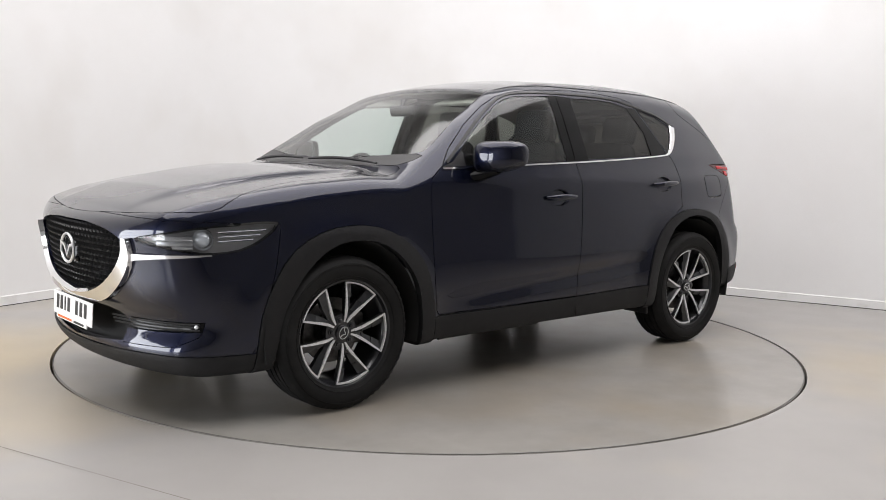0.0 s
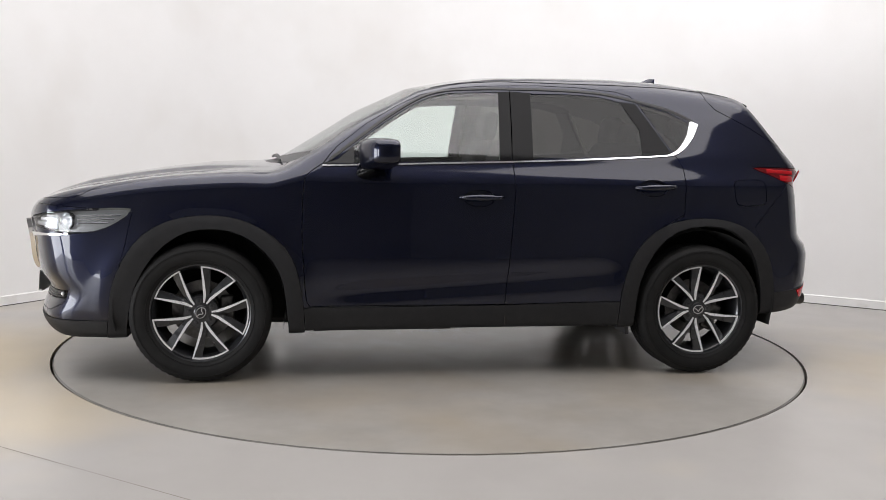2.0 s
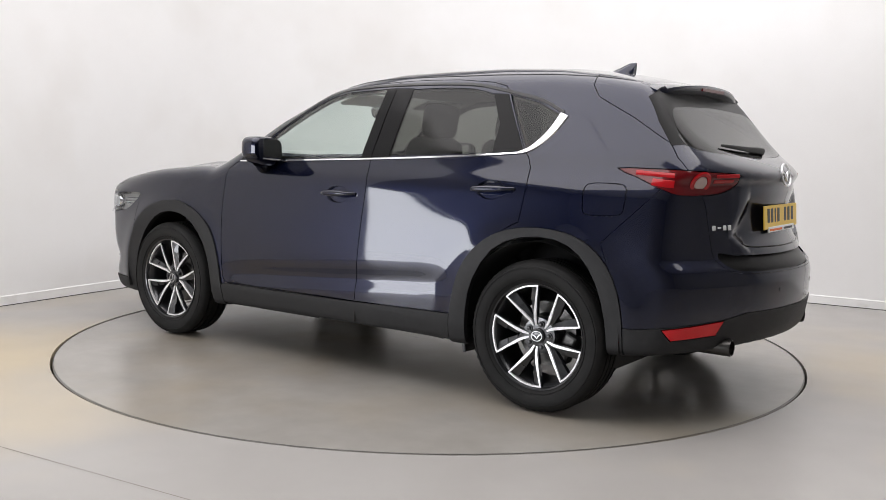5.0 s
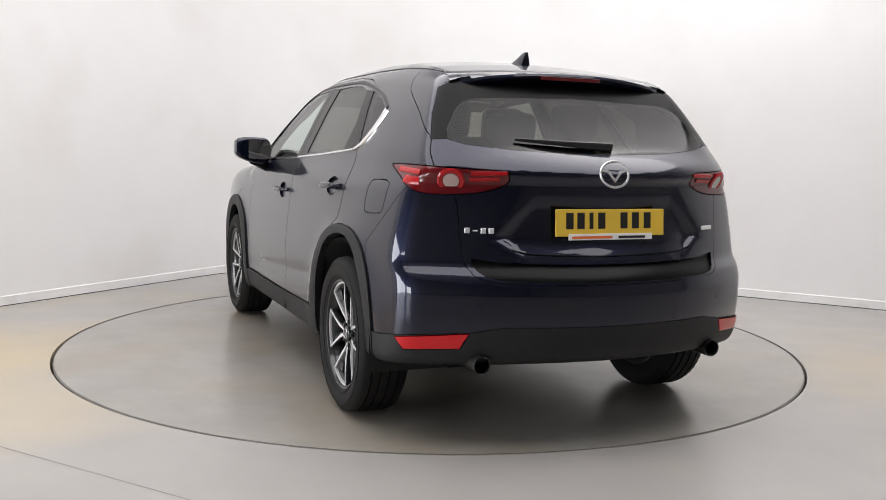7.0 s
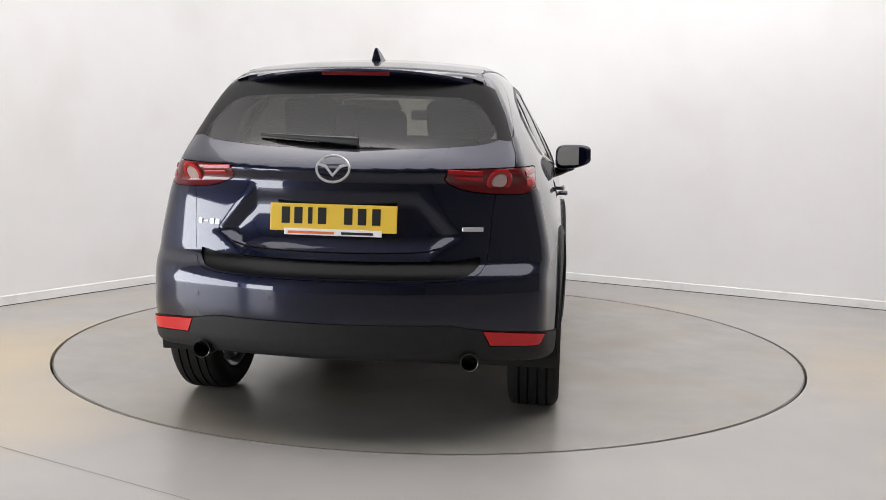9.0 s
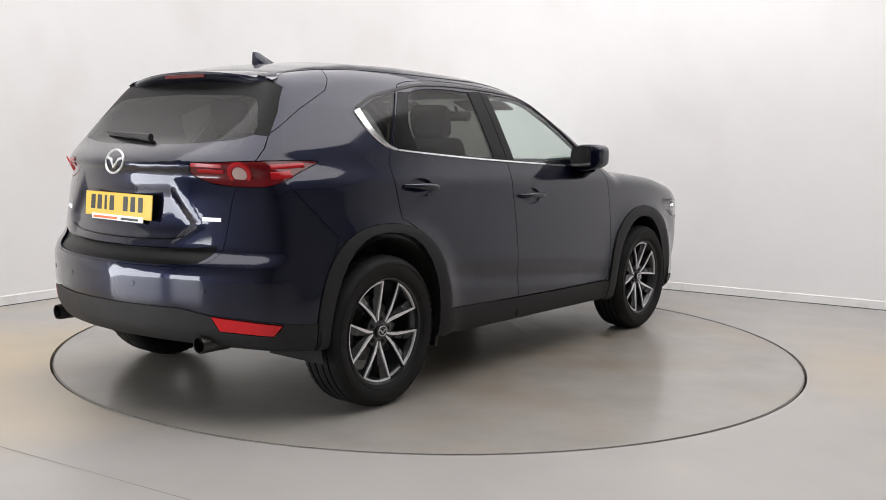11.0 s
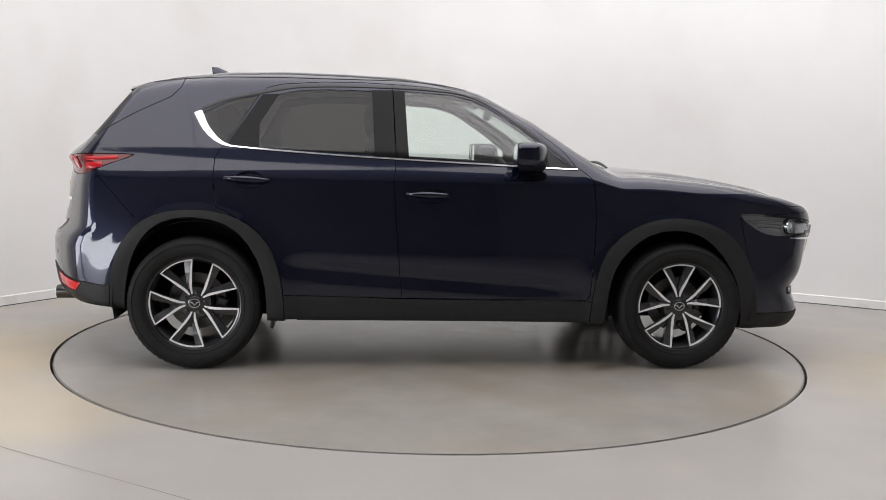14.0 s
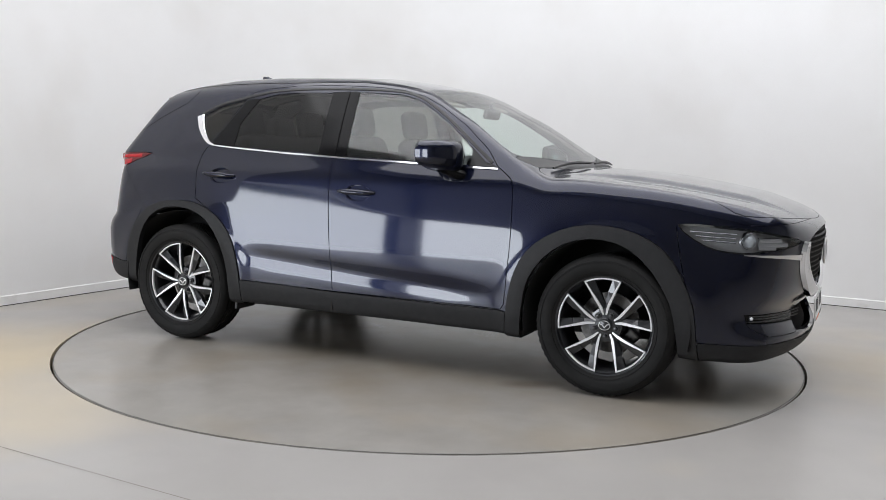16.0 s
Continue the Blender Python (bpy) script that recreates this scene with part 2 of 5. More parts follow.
def swept_wall(name, path, low, high, thick, material, label, category, bevel=0.0):
    bm = bmesh.new()
    rings = []
    for i, p in enumerate(path):
        d = (path[min(i + 1, len(path) - 1)] - path[max(i - 1, 0)]).normalized()
        n = Vector((-d.y, d.x, 0))
        prof = [(0, low), (0, high - bevel), (bevel, high), (thick, high), (thick, low)]
        rings.append([bm.verts.new(p + n * o + Vector((0, 0, z))) for o, z in prof])
    c = len(rings[0])
    for p, q in zip(rings, rings[1:]):
        for k in range(c):
            bm.faces.new((p[k], p[(k + 1) % c], q[(k + 1) % c], q[k]))
    bm.faces.new(rings[0][::-1])
    bm.faces.new(rings[-1])
    return tagged(part(name, bm, material, smooth=True, angle=30), label, category, kind="structure")


RING = 2.254


def room():
    swept_wall("wall_bay", bay_path(), 0.0, HIGH, 0.15, WALL, "smooth white painted bay wall with a rounded corner", "wall")
    swept_wall("baseboard", bay_path(out=-0.008), 0.0, 0.075, 0.008, SKIRT, "low white painted skirting along the bay wall", "skirting", 0.006)
    swept_wall("trim_gap", bay_path(out=-0.0095), 0.0, 0.005, 0.0015, SEAM, "dark shadow gap between skirting and floor", "gap")
    # the dim hall behind the camera, closed all round, with one wide bright doorway
    far_l, far_r = HALL, HALL
    door0, door1, door_h = 0.1, 1.9, 1.7
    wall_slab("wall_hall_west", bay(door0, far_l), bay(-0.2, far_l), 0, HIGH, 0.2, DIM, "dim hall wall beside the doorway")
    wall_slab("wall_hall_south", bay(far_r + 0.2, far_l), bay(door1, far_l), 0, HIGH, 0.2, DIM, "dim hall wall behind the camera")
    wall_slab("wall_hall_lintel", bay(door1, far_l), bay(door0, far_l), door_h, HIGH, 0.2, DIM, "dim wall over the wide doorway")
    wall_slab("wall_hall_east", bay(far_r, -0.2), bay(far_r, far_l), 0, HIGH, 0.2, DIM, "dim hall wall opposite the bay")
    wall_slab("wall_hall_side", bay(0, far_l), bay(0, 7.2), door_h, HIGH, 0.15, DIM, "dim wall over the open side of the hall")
    bm = bmesh.new()
    mid = bay(HALL / 2, HALL / 2)
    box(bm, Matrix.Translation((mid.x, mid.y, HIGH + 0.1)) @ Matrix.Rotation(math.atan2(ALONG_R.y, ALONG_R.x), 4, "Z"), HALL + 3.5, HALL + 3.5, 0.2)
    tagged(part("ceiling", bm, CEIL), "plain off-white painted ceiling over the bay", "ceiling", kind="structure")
    # floor with the round opening of the turntable
    bm = bmesh.new()
    n = 128
    inner = [bm.verts.new((RING * math.cos(2 * math.pi * k / n), RING * math.sin(2 * math.pi * k / n), 0)) for k in range(n)]
    down = [bm.verts.new((v.co.x, v.co.y, -0.12)) for v in inner]
    outer = [bm.verts.new((16 * math.cos(2 * math.pi * k / n), 16 * math.sin(2 * math.pi * k / n), 0)) for k in range(n)]
    for k in range(n):
        j = (k + 1) % n
        bm.faces.new((inner[k], outer[k], outer[j], inner[j]))
        bm.faces.new((inner[k], inner[j], down[j], down[k]))
    bm.faces.new(down[::-1])
    tagged(part("floor", bm, FLOOR, cut=False), "worn grey painted concrete floor with faint yellow staining", "floor", kind="structure")


def floor_joint():
    """A fine saw-cut joint in the floor, in line with the bay wall."""
    bm = bmesh.new()
    p, w = Vector((-1.70, -2.25, 0.0008)), Vector((ALONG_R.y, -ALONG_R.x, 0)) * 0.0025
    for k in range(22):
        a, b_ = p + ALONG_R * (0.3 * k - 4.0), p + ALONG_R * (0.3 * k - 3.7)
        s0, s1 = 0.5 + 0.5 * abs(math.sin(2.3 * k)), 0.5 + 0.5 * abs(math.sin(2.3 * (k + 1)))
        bm.faces.new([bm.verts.new(q) for q in (a - w * s0, b_ - w * s1, b_ + w * s1, a + w * s0)])
    tagged(part("floor_joint", bm, JOINT), "fine filled joint across the grey floor", "joint", kind="structure")


def turntable():
    root = tagged(new("turntable"), "round grey painted turntable set flush in the floor", "turntable")
    bm = bmesh.new()
    prof = [(0.0001, -0.001), (0.8, -0.001), (1.6, -0.001), (RING - 0.017, -0.001), (RING - 0.013, -0.005), (RING - 0.013, -0.05)]
    lathe(bm, prof, 128, Matrix.Rotation(radians(90), 4, "X"))
    for v in bm.verts:
        v.co.z = -abs(v.co.z) if abs(v.co.z) > 0.002 else -0.001
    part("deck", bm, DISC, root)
    bm = bmesh.new()
    for k in range(128):
        a0, a1 = 2 * math.pi * k / 128, 2 * math.pi * (k + 1) / 128
        bm.faces.new([bm.verts.new((r * math.cos(a), r * math.sin(a), 0.0006)) for r, a in ((RING - 0.0185, a0), (RING - 0.0145, a0), (RING - 0.0145, a1), (RING - 0.0185, a1))])
    part("edge_band", bm, SEAM, root, "dark worn steel edge of the turntable")
    return root


# ---- body shape: a smooth closed form, x forward, y to the left, z up, origin between the axles
def curve(pts, soft):
    xs, ys = [p[0] for p in pts], [p[1] for p in pts]
    pad = 4 * soft
    n = 1400
    d = np.linspace(xs[0] - pad, xs[-1] + pad, n)
    v = np.interp(d, xs, ys)
    v = np.where(d < xs[0], ys[0] + (d - xs[0]) * (ys[1] - ys[0]) / (xs[1] - xs[0]), v)
    v = np.where(d > xs[-1], ys[-1] + (d - xs[-1]) * (ys[-1] - ys[-2]) / (xs[-1] - xs[-2]), v)
    step = d[1] - d[0]
    m = max(1, int(3 * soft / step))
    kern = np.exp(-0.5 * (np.arange(-m, m + 1) * step / soft) ** 2)
    kern /= kern.sum()
    ends = np.concatenate([v[0] - (v[1] - v[0]) * np.arange(m, 0, -1), v, v[-1] + (v[-1] - v[-2]) * np.arange(1, m + 1)])
    v = np.convolve(ends, kern, "valid")
    return lambda q: np.interp(q, d, v)


def smax(a, b, k):
    h = np.clip(0.5 + 0.5 * (a - b) / k, 0, 1)
    return b + (a - b) * h + k * h * (1 - h)


ROOFLINE = curve([(-2.6, 1.02), (-2.15, 1.17), (-2.01, 1.235), (-1.90, 1.335), (-1.82, 1.43), (-1.735, 1.54), (-1.68, 1.571), (-1.49, 1.612),
                  (-1.22, 1.648), (-0.89, 1.660), (-0.56, 1.656), (-0.24, 1.646), (-0.01, 1.618), (0.22, 1.572), (0.52, 1.430), (0.74, 1.288), (0.93, 1.168),
                  (1.0, 1.130), (1.2, 1.110), (1.5, 1.074), (1.7, 1.044), (1.97, 0.995), (2.16, 0.948), (2.28, 0.886), (2.355, 0.82), (2.49, 0.65)], 0.028)
CROSSFALL = curve([(-2.4, 0.03), (-2.05, 0.05), (-1.8, 0.08), (-1.3, 0.115), (0.1, 0.11), (0.4, 0.15), (0.9, 0.115), (1.1, 0.06), (1.6, 0.03), (2.05, 0.035), (2.3, 0.10)], 0.08)
SECTION = curve([(0.12, -0.12), (0.25, -0.032), (0.36, -0.010), (0.44, -0.006), (0.54, -0.003), (0.64, -0.0035), (0.74, -0.0085), (0.80, -0.0128), (0.86, -0.0183), (0.90, -0.0225), (0.96, -0.0285), (1.03, -0.035),
                 (1.06, -0.042), (1.13, -0.073), (1.2, -0.100), (1.4, -0.197), (1.56, -0.286), (1.7, -0.39)], 0.018)
TAPER_LOW = curve([(-2.3, -0.16), (-1.95, -0.05), (-1.6, -0.008), (-1.2, 0.0), (1.2, 0.0), (1.6, -0.008), (1.95, -0.05), (2.3, -0.17)], 0.10)
TAPER_HIGH = curve([(-2.3, -0.18), (-1.95, -0.088), (-1.5, -0.037), (-1.0, -0.012), (-0.2, 0.0), (0.6, -0.004), (1.2, -0.012), (1.6, -0.03), (1.95, -0.07), (2.3, -0.17)], 0.12)
NOSE = curve([(0.1, 2.10), (0.19, 2.20), (0.24, 2.265), (0.30, 2.300), (0.35, 2.298), (0.40, 2.272), (0.455, 2.252), (0.49, 2.276), (0.53, 2.305), (0.60, 2.322), (0.68, 2.330), (0.74, 2.338), (0.80, 2.350), (0.86, 2.355), (1.0, 2.365)], 0.022)
TAIL = curve([(0.2, -2.12), (0.30, -2.205), (0.42, -2.262), (0.54, -2.282), (0.66, -2.285), (0.715, -2.266), (0.76, -2.222), (0.99, -2.190), (1.085, -2.168), (1.122, -2.200), (1.165, -2.176), (1.24, -2.11), (1.5, -1.90)], 0.012)
BELLY = curve([(-2.4, 0.385), (-1.9, 0.345), (-1.0, 0.27), (0.8, 0.255), (1.7, 0.235), (2.0, 0.222), (2.3, 0.215)], 0.10)


def body_form(x, y, z):
    y = np.abs(y)
    up = np.clip((z - 0.75) / 0.45, 0, 1)
    up = up * up * (3 - 2 * up)
    wide = 0.915 + SECTION(z) + TAPER_LOW(x) * (1 - up) + TAPER_HIGH(x) * up
    for hub in (1.349, -1.349):
        r = np.hypot(x - hub, z - 0.36)
        wide = wide + 0.016 * np.exp(-((r - 0.46) / 0.09) ** 2) * np.clip((1.02 - z) / 0.2, 0, 1)
    # scooped lower doors
    run = np.clip((0.85 - x) / 0.35, 0, 1) * np.clip((x + 0.95) / 0.3, 0, 1)
    wide = wide - 0.0105 * run * np.exp(-((z - 0.505 + 0.07 * x) / 0.050) ** 2)
    side = y - wide
    # hood crown between two creases
    crown = 0.021 / (1 + np.exp(np.clip((y - 0.43 - 0.16 * np.clip((2.1 - x) / 1.0, 0, 1.2)) / 0.016, -40, 40))) * np.clip((x - 1.0) / 0.35, 0, 1) * np.clip((2.2 - x) / 0.25, 0, 1)
    top = (z - crown - ROOFLINE(x) + CROSSFALL(x) * y * y) * 0.85
    nose = x - NOSE(z) + 0.035 + 0.235 * y ** 2 + 0.19 * y ** 6
    # shallow plate recess in the tailgate
    d = np.maximum(y - 0.47 + 0.9 * np.clip(z - 0.865, 0, 1) + 1.6 * np.clip(0.865 - z, 0, 1), np.abs(z - 0.915) - 0.10)
    dent = 1 / (1 + np.exp(np.clip(d / 0.018, -40, 40)))
    tail = TAIL(z) + 0.40 * y ** 2 + 0.036 * dent - x
    low = BELLY(x) - z
    f = smax(side, top, 0.075)
    f = smax(f, nose, 0.07)
    f = smax(f, tail, 0.06)
    return smax(f, low, 0.04)


def form_normals(p):
    e = 0.004
    g = np.stack([body_form(p[:, 0] + d[0], p[:, 1] + d[1], p[:, 2] + d[2]) - body_form(p[:, 0] - d[0], p[:, 1] - d[1], p[:, 2] - d[2])
                  for d in np.eye(3) * e], 1)
    return g / (2 * e)


def body_mesh(step=0.022):
    """The closed body form as quads, each corner drawn onto the form."""
    lo, hi = np.array([-2.42, -1.03, 0.10]), np.array([2.42, 1.03, 1.74])
    cnt = np.ceil((hi - lo) / step).astype(int) + 1
    ax = [lo[i] + step * np.arange(cnt[i]) for i in range(3)]
    f = body_form(ax[0][:, None, None], ax[1][None, :, None], ax[2][None, None, :])
    s = f < 0
    c = cnt - 1
    total, points = np.zeros(c), np.zeros((*c, 3))
    offs = [(a, b, d) for a in (0, 1) for b in (0, 1) for d in (0, 1)]
    cut = lambda o: (slice(o[0], o[0] + c[0]), slice(o[1], o[1] + c[1]), slice(o[2], o[2] + c[2]))
    for o in offs:
        for k in range(3):
            if o[k]:
                continue
            q = list(o)
            q[k] = 1
            f0, f1 = f[cut(o)], f[cut(q)]
            hit = s[cut(o)] != s[cut(q)]
            w = np.where(hit, f0 / np.where(hit, f0 - f1, 1), 0)
            total += hit
            for m in range(3):
                points[..., m] += np.where(hit, o[m] + (w if m == k else 0), 0)
    used = total > 0
    index = -np.ones(c, int)
    index[used] = np.arange(used.sum())
    cell = np.argwhere(used)
    pos = lo + step * (cell + points[used] / total[used][:, None])
    for _ in range(5):
        g = form_normals(pos)
        pos -= 0.8 * (body_form(pos[:, 0], pos[:, 1], pos[:, 2]) / np.maximum((g * g).sum(1), 0.05))[:, None] * g
    quads = []
    for k in range(3):
        a, b = (k + 1) % 3, (k + 2) % 3
        sl0, sl1 = [slice(None)] * 3, [slice(None)] * 3
        sl0[k], sl1[k] = slice(0, -1), slice(1, None)
        where = np.argwhere(s[tuple(sl0)] != s[tuple(sl1)])
        inside = s[tuple(sl0)][tuple(where.T)]
        ok = (where[:, a] > 0) & (where[:, b] > 0) & (where[:, a] < c[a]) & (where[:, b] < c[b])
        where, inside = where[ok], inside[ok]
        ring = []
        for da, db in ((0, 0), (-1, 0), (-1, -1), (0, -1)):
            w = where.copy()
            w[:, a] += da
            w[:, b] += db
            ring.append(index[tuple(w.T)])
        q = np.stack(ring, 1)
        q[~inside] = q[~inside][:, ::-1]
        quads.append(q)
    return pos, np.concatenate(quads)


def inside_outline(px, py, poly):
    hit = np.zeros(len(px), bool)
    n = len(poly)
    for i in range(n):
        (x0, y0), (x1, y1) = poly[i], poly[(i + 1) % n]
        c = (y0 > py) != (y1 > py)
        hit ^= c & (px < (x1 - x0) * (py - y0) / ((y1 - y0) if y1 != y0 else 1e-12) + x0)
    return hit


VIEWS = {"side": (0, 2), "top": (0, 1), "end": (1, 2)}


class Shell:
    """The body sheet, cut along panel outlines; every panel comes away as a mesh of its own."""

    def __init__(self):
        pos, quads = body_mesh()
        me = bpy.data.meshes.new("sheet")
        me.from_pydata(pos.tolist(), [], quads.tolist())
        self.bm = bmesh.new()
        self.bm.from_mesh(me)
        bpy.data.meshes.remove(me)
        self.tag = self.bm.faces.layers.int.new("panel")
        self.names = [("body_shell", 0)]

    def outline(self, name, view, poly, want):
        bm, (u, v) = self.bm, VIEWS[view]
        us, vs = [p[0] for p in poly], [p[1] for p in poly]
        box_ = (min(us) - 0.03, max(us) + 0.03, min(vs) - 0.03, max(vs) + 0.03)
        near = []
        for f in bm.faces:
            c = f.calc_center_median()
            if box_[0] < c[u] < box_[1] and box_[2] < c[v] < box_[3] and want(c, f.normal):
                near.append(f)
        n = len(poly)
        pool = set(near)
        for i in range(n):
            a, b = poly[i], poly[(i + 1) % n]
            lo_u, hi_u, lo_v, hi_v = min(a[0], b[0]) - 1e-4, max(a[0], b[0]) + 1e-4, min(a[1], b[1]) - 1e-4, max(a[1], b[1]) + 1e-4
            some = []
            for f in pool:
                cu = [w.co[u] for w in f.verts]
                cv = [w.co[v] for w in f.verts]
                if max(cu) >= lo_u and min(cu) <= hi_u and max(cv) >= lo_v and min(cv) <= hi_v:
                    some.append(f)
            if not some:
                continue
            co, no = Vector((0, 0, 0)), Vector((0, 0, 0))
            co[u], co[v] = a
            no[u], no[v] = -(b[1] - a[1]), b[0] - a[0]
            if no.length < 1e-9:
                continue
            geom = list({w for f in some for w in f.verts}) + list({e for f in some for e in f.edges}) + some
            r = bmesh.ops.bisect_plane(bm, geom=geom, dist=1e-5, plane_co=co, plane_no=no)
            pool = {f for f in pool if f.is_valid} | {g for g in r["geom"] if isinstance(g, bmesh.types.BMFace)}
        bm.normal_update()
        faces = [f for f in pool if f.is_valid]
        mids = [f.calc_center_median() for f in faces]
        hit = inside_outline(np.array([m[u] for m in mids]), np.array([m[v] for m in mids]), poly)
        self.names.append((name, 0))
        k = len(self.names) - 1
        for f, m, h in zip(faces, mids, hit):
            if h and want(m, f.normal):
                f[self.tag] = k

    def take(self, name, side=0, gap=0.0023, depth=0.018, lift=0.0, shrink=True):
        """A bmesh of one panel (side 1: left, -1: right, 0: all) with turned-in edges, and its normals."""
        ids = {k for k, (n, _) in enumerate(self.names) if n == name}
        verts, faces, seen = [], [], {}
        for f in self.bm.faces:
            if f[self.tag] in ids:
                c = f.calc_center_median()
                if side and c.y * side < 0:
                    continue
                row = []
                for w in f.verts:
                    if w.index not in seen:
                        seen[w.index] = len(verts)
                        verts.append(w.co[:])
                    row.append(seen[w.index])
                faces.append(row)
        p = np.array(verts)
        nrm = form_normals(p)
        nrm /= np.linalg.norm(nrm, axis=1)[:, None]
        edges = {}
        for k, row in enumerate(faces):
            for a, b in zip(row, row[1:] + row[:1]):
                edges.setdefault((min(a, b), max(a, b)), []).append((k, a, b))
        rim = [v[0] for v in edges.values() if len(v) == 1]
        move = np.zeros_like(p)
        for k, a, b in rim:
            d = np.cross(nrm[a], p[b] - p[a])
            ln = np.linalg.norm(d)
            if ln > 1e-9:
                d /= ln
                move[a] += d
                move[b] += d
        ln = np.linalg.norm(move, axis=1)
        on = ln > 1e-6
        move[on] /= ln[on][:, None]
        p = p + move * gap + nrm * lift
        nrm = form_normals(p)
        nrm /= np.linalg.norm(nrm, axis=1)[:, None]
        base = len(p)
        rim_ids = sorted({a for _, a, b in rim} | {b for _, a, b in rim})
        twin = {v: base + i for i, v in enumerate(rim_ids)}
        p2 = np.concatenate([p, p[rim_ids] - nrm[rim_ids] * depth]) if depth else p
        quads = [(b, a, twin[a], twin[b]) for _, a, b in rim] if depth else []
        return p2, faces, quads, nrm

    def panel(self, name, part_name, material, parent, side=0, label="", **how):
        p, faces, quads, nrm = self.take(name, side, **how)
        if not faces:
            return None
        me = bpy.data.meshes.new(part_name)
        me.from_pydata(p.tolist(), [], [list(f) for f in faces] + [list(q) for q in quads])
        me.materials.append(material)
        me.polygons.foreach_set("use_smooth", [True] * len(me.polygons))
        me.update()
        normals = []
        for k, poly in enumerate(me.polygons):
            for v in poly.vertices:
                normals.append(nrm[v] if k < len(faces) else poly.normal)
        me.normals_split_custom_set([tuple(map(float, n)) for n in normals])
        ob = new(part_name, me)
        ob.parent = parent
        if label:
            ob["label"] = label
        return ob


def on_side(x, z, s=1, out=0.0):
    """The point of the body's flank at x, z."""
    a, b = 0.2, 1.2
    for _ in range(30):
        m = (a + b) / 2
        if body_form(np.array(x), np.array(m), np.array(z)) < 0:
            a = m
        else:
            b = m
    return Vector((x, s * (a + out), z))


def on_top(x, y, out=0.0):
    a, b = 0.6, 1.8
    for _ in range(30):
        m = (a + b) / 2
        if body_form(np.array(x), np.array(y), np.array(m)) < 0:
            a = m
        else:
            b = m
    return Vector((x, y, a + out))


def on_end(y, z, s=1, out=0.0):
    """The point of the nose (s 1) or tail (s -1) at y, z."""
    a, b = 1.2, 2.6
    for _ in range(30):
        m = (a + b) / 2
        if body_form(np.array(s * m), np.array(y), np.array(z)) < 0:
            a = m
        else:
            b = m
    return Vector((s * (a + out), y, z))


def circle(cx, cz, r, n, a0=0, a1=360):
    return [(cx + r * math.cos(radians(a0 + (a1 - a0) * k / n)), cz + r * math.sin(radians(a0 + (a1 - a0) * k / n))) for k in range(n + (a1 - a0 < 360))]


def both(half):
    """A closed outline from its half with y >= 0, which runs from the middle to the middle."""
    return [(x, y) for x, y in half] + [(x, -y) for x, y in half[::-1] if y > 1e-6]


def both_end(half):
    return [(y, z) for y, z in half] + [(-y, z) for y, z in half[::-1] if y > 1e-6]


HUB_X, HUB_Z = 1.349, 0.358
ARCH_F = rounded([(1.815, 0.20), (1.80, 0.335), (1.783, 0.485), (1.722, 0.634), (1.633, 0.754), (1.500, 0.828), (1.34, 0.858), (1.18, 0.846), (1.04, 0.79), (0.935, 0.705), (0.875, 0.60), (0.845, 0.48), (0.830, 0.36), (0.82, 0.20)], 2, False)
ARCH_R = rounded([(-0.868, 0.20), (-0.868, 0.30), (-0.880, 0.46), (-0.925, 0.63), (-1.005, 0.745), (-1.117, 0.822), (-1.266, 0.862), (-1.43, 0.862), (-1.56, 0.832), (-1.66, 0.768), (-1.735, 0.668), (-1.775, 0.547), (-1.79, 0.40), (-1.79, 0.20)], 2, False)
WELL_F = rounded([(1.72, 0.10), (1.715, 0.236), (1.70, 0.357), (1.668, 0.497), (1.58, 0.647), (1.465, 0.748), (1.345, 0.786), (1.205, 0.780), (1.085, 0.725), (0.985, 0.622), (0.935, 0.505), (0.912, 0.319), (0.90, 0.10)], 2, False)
WELL_R = rounded([(-0.955, 0.10), (-0.961, 0.258), (-0.969, 0.442), (-1.010, 0.600), (-1.118, 0.750), (-1.266, 0.815), (-1.445, 0.818), (-1.575, 0.756), (-1.658, 0.637), (-1.700, 0.485), (-1.712, 0.347), (-1.72, 0.10)], 2, False)
FLANK = lambda c, n: abs(c.y) > 0.50
HOUSE = lambda c, n: abs(c.y) > 0.45 and abs(n.y) > 0.3


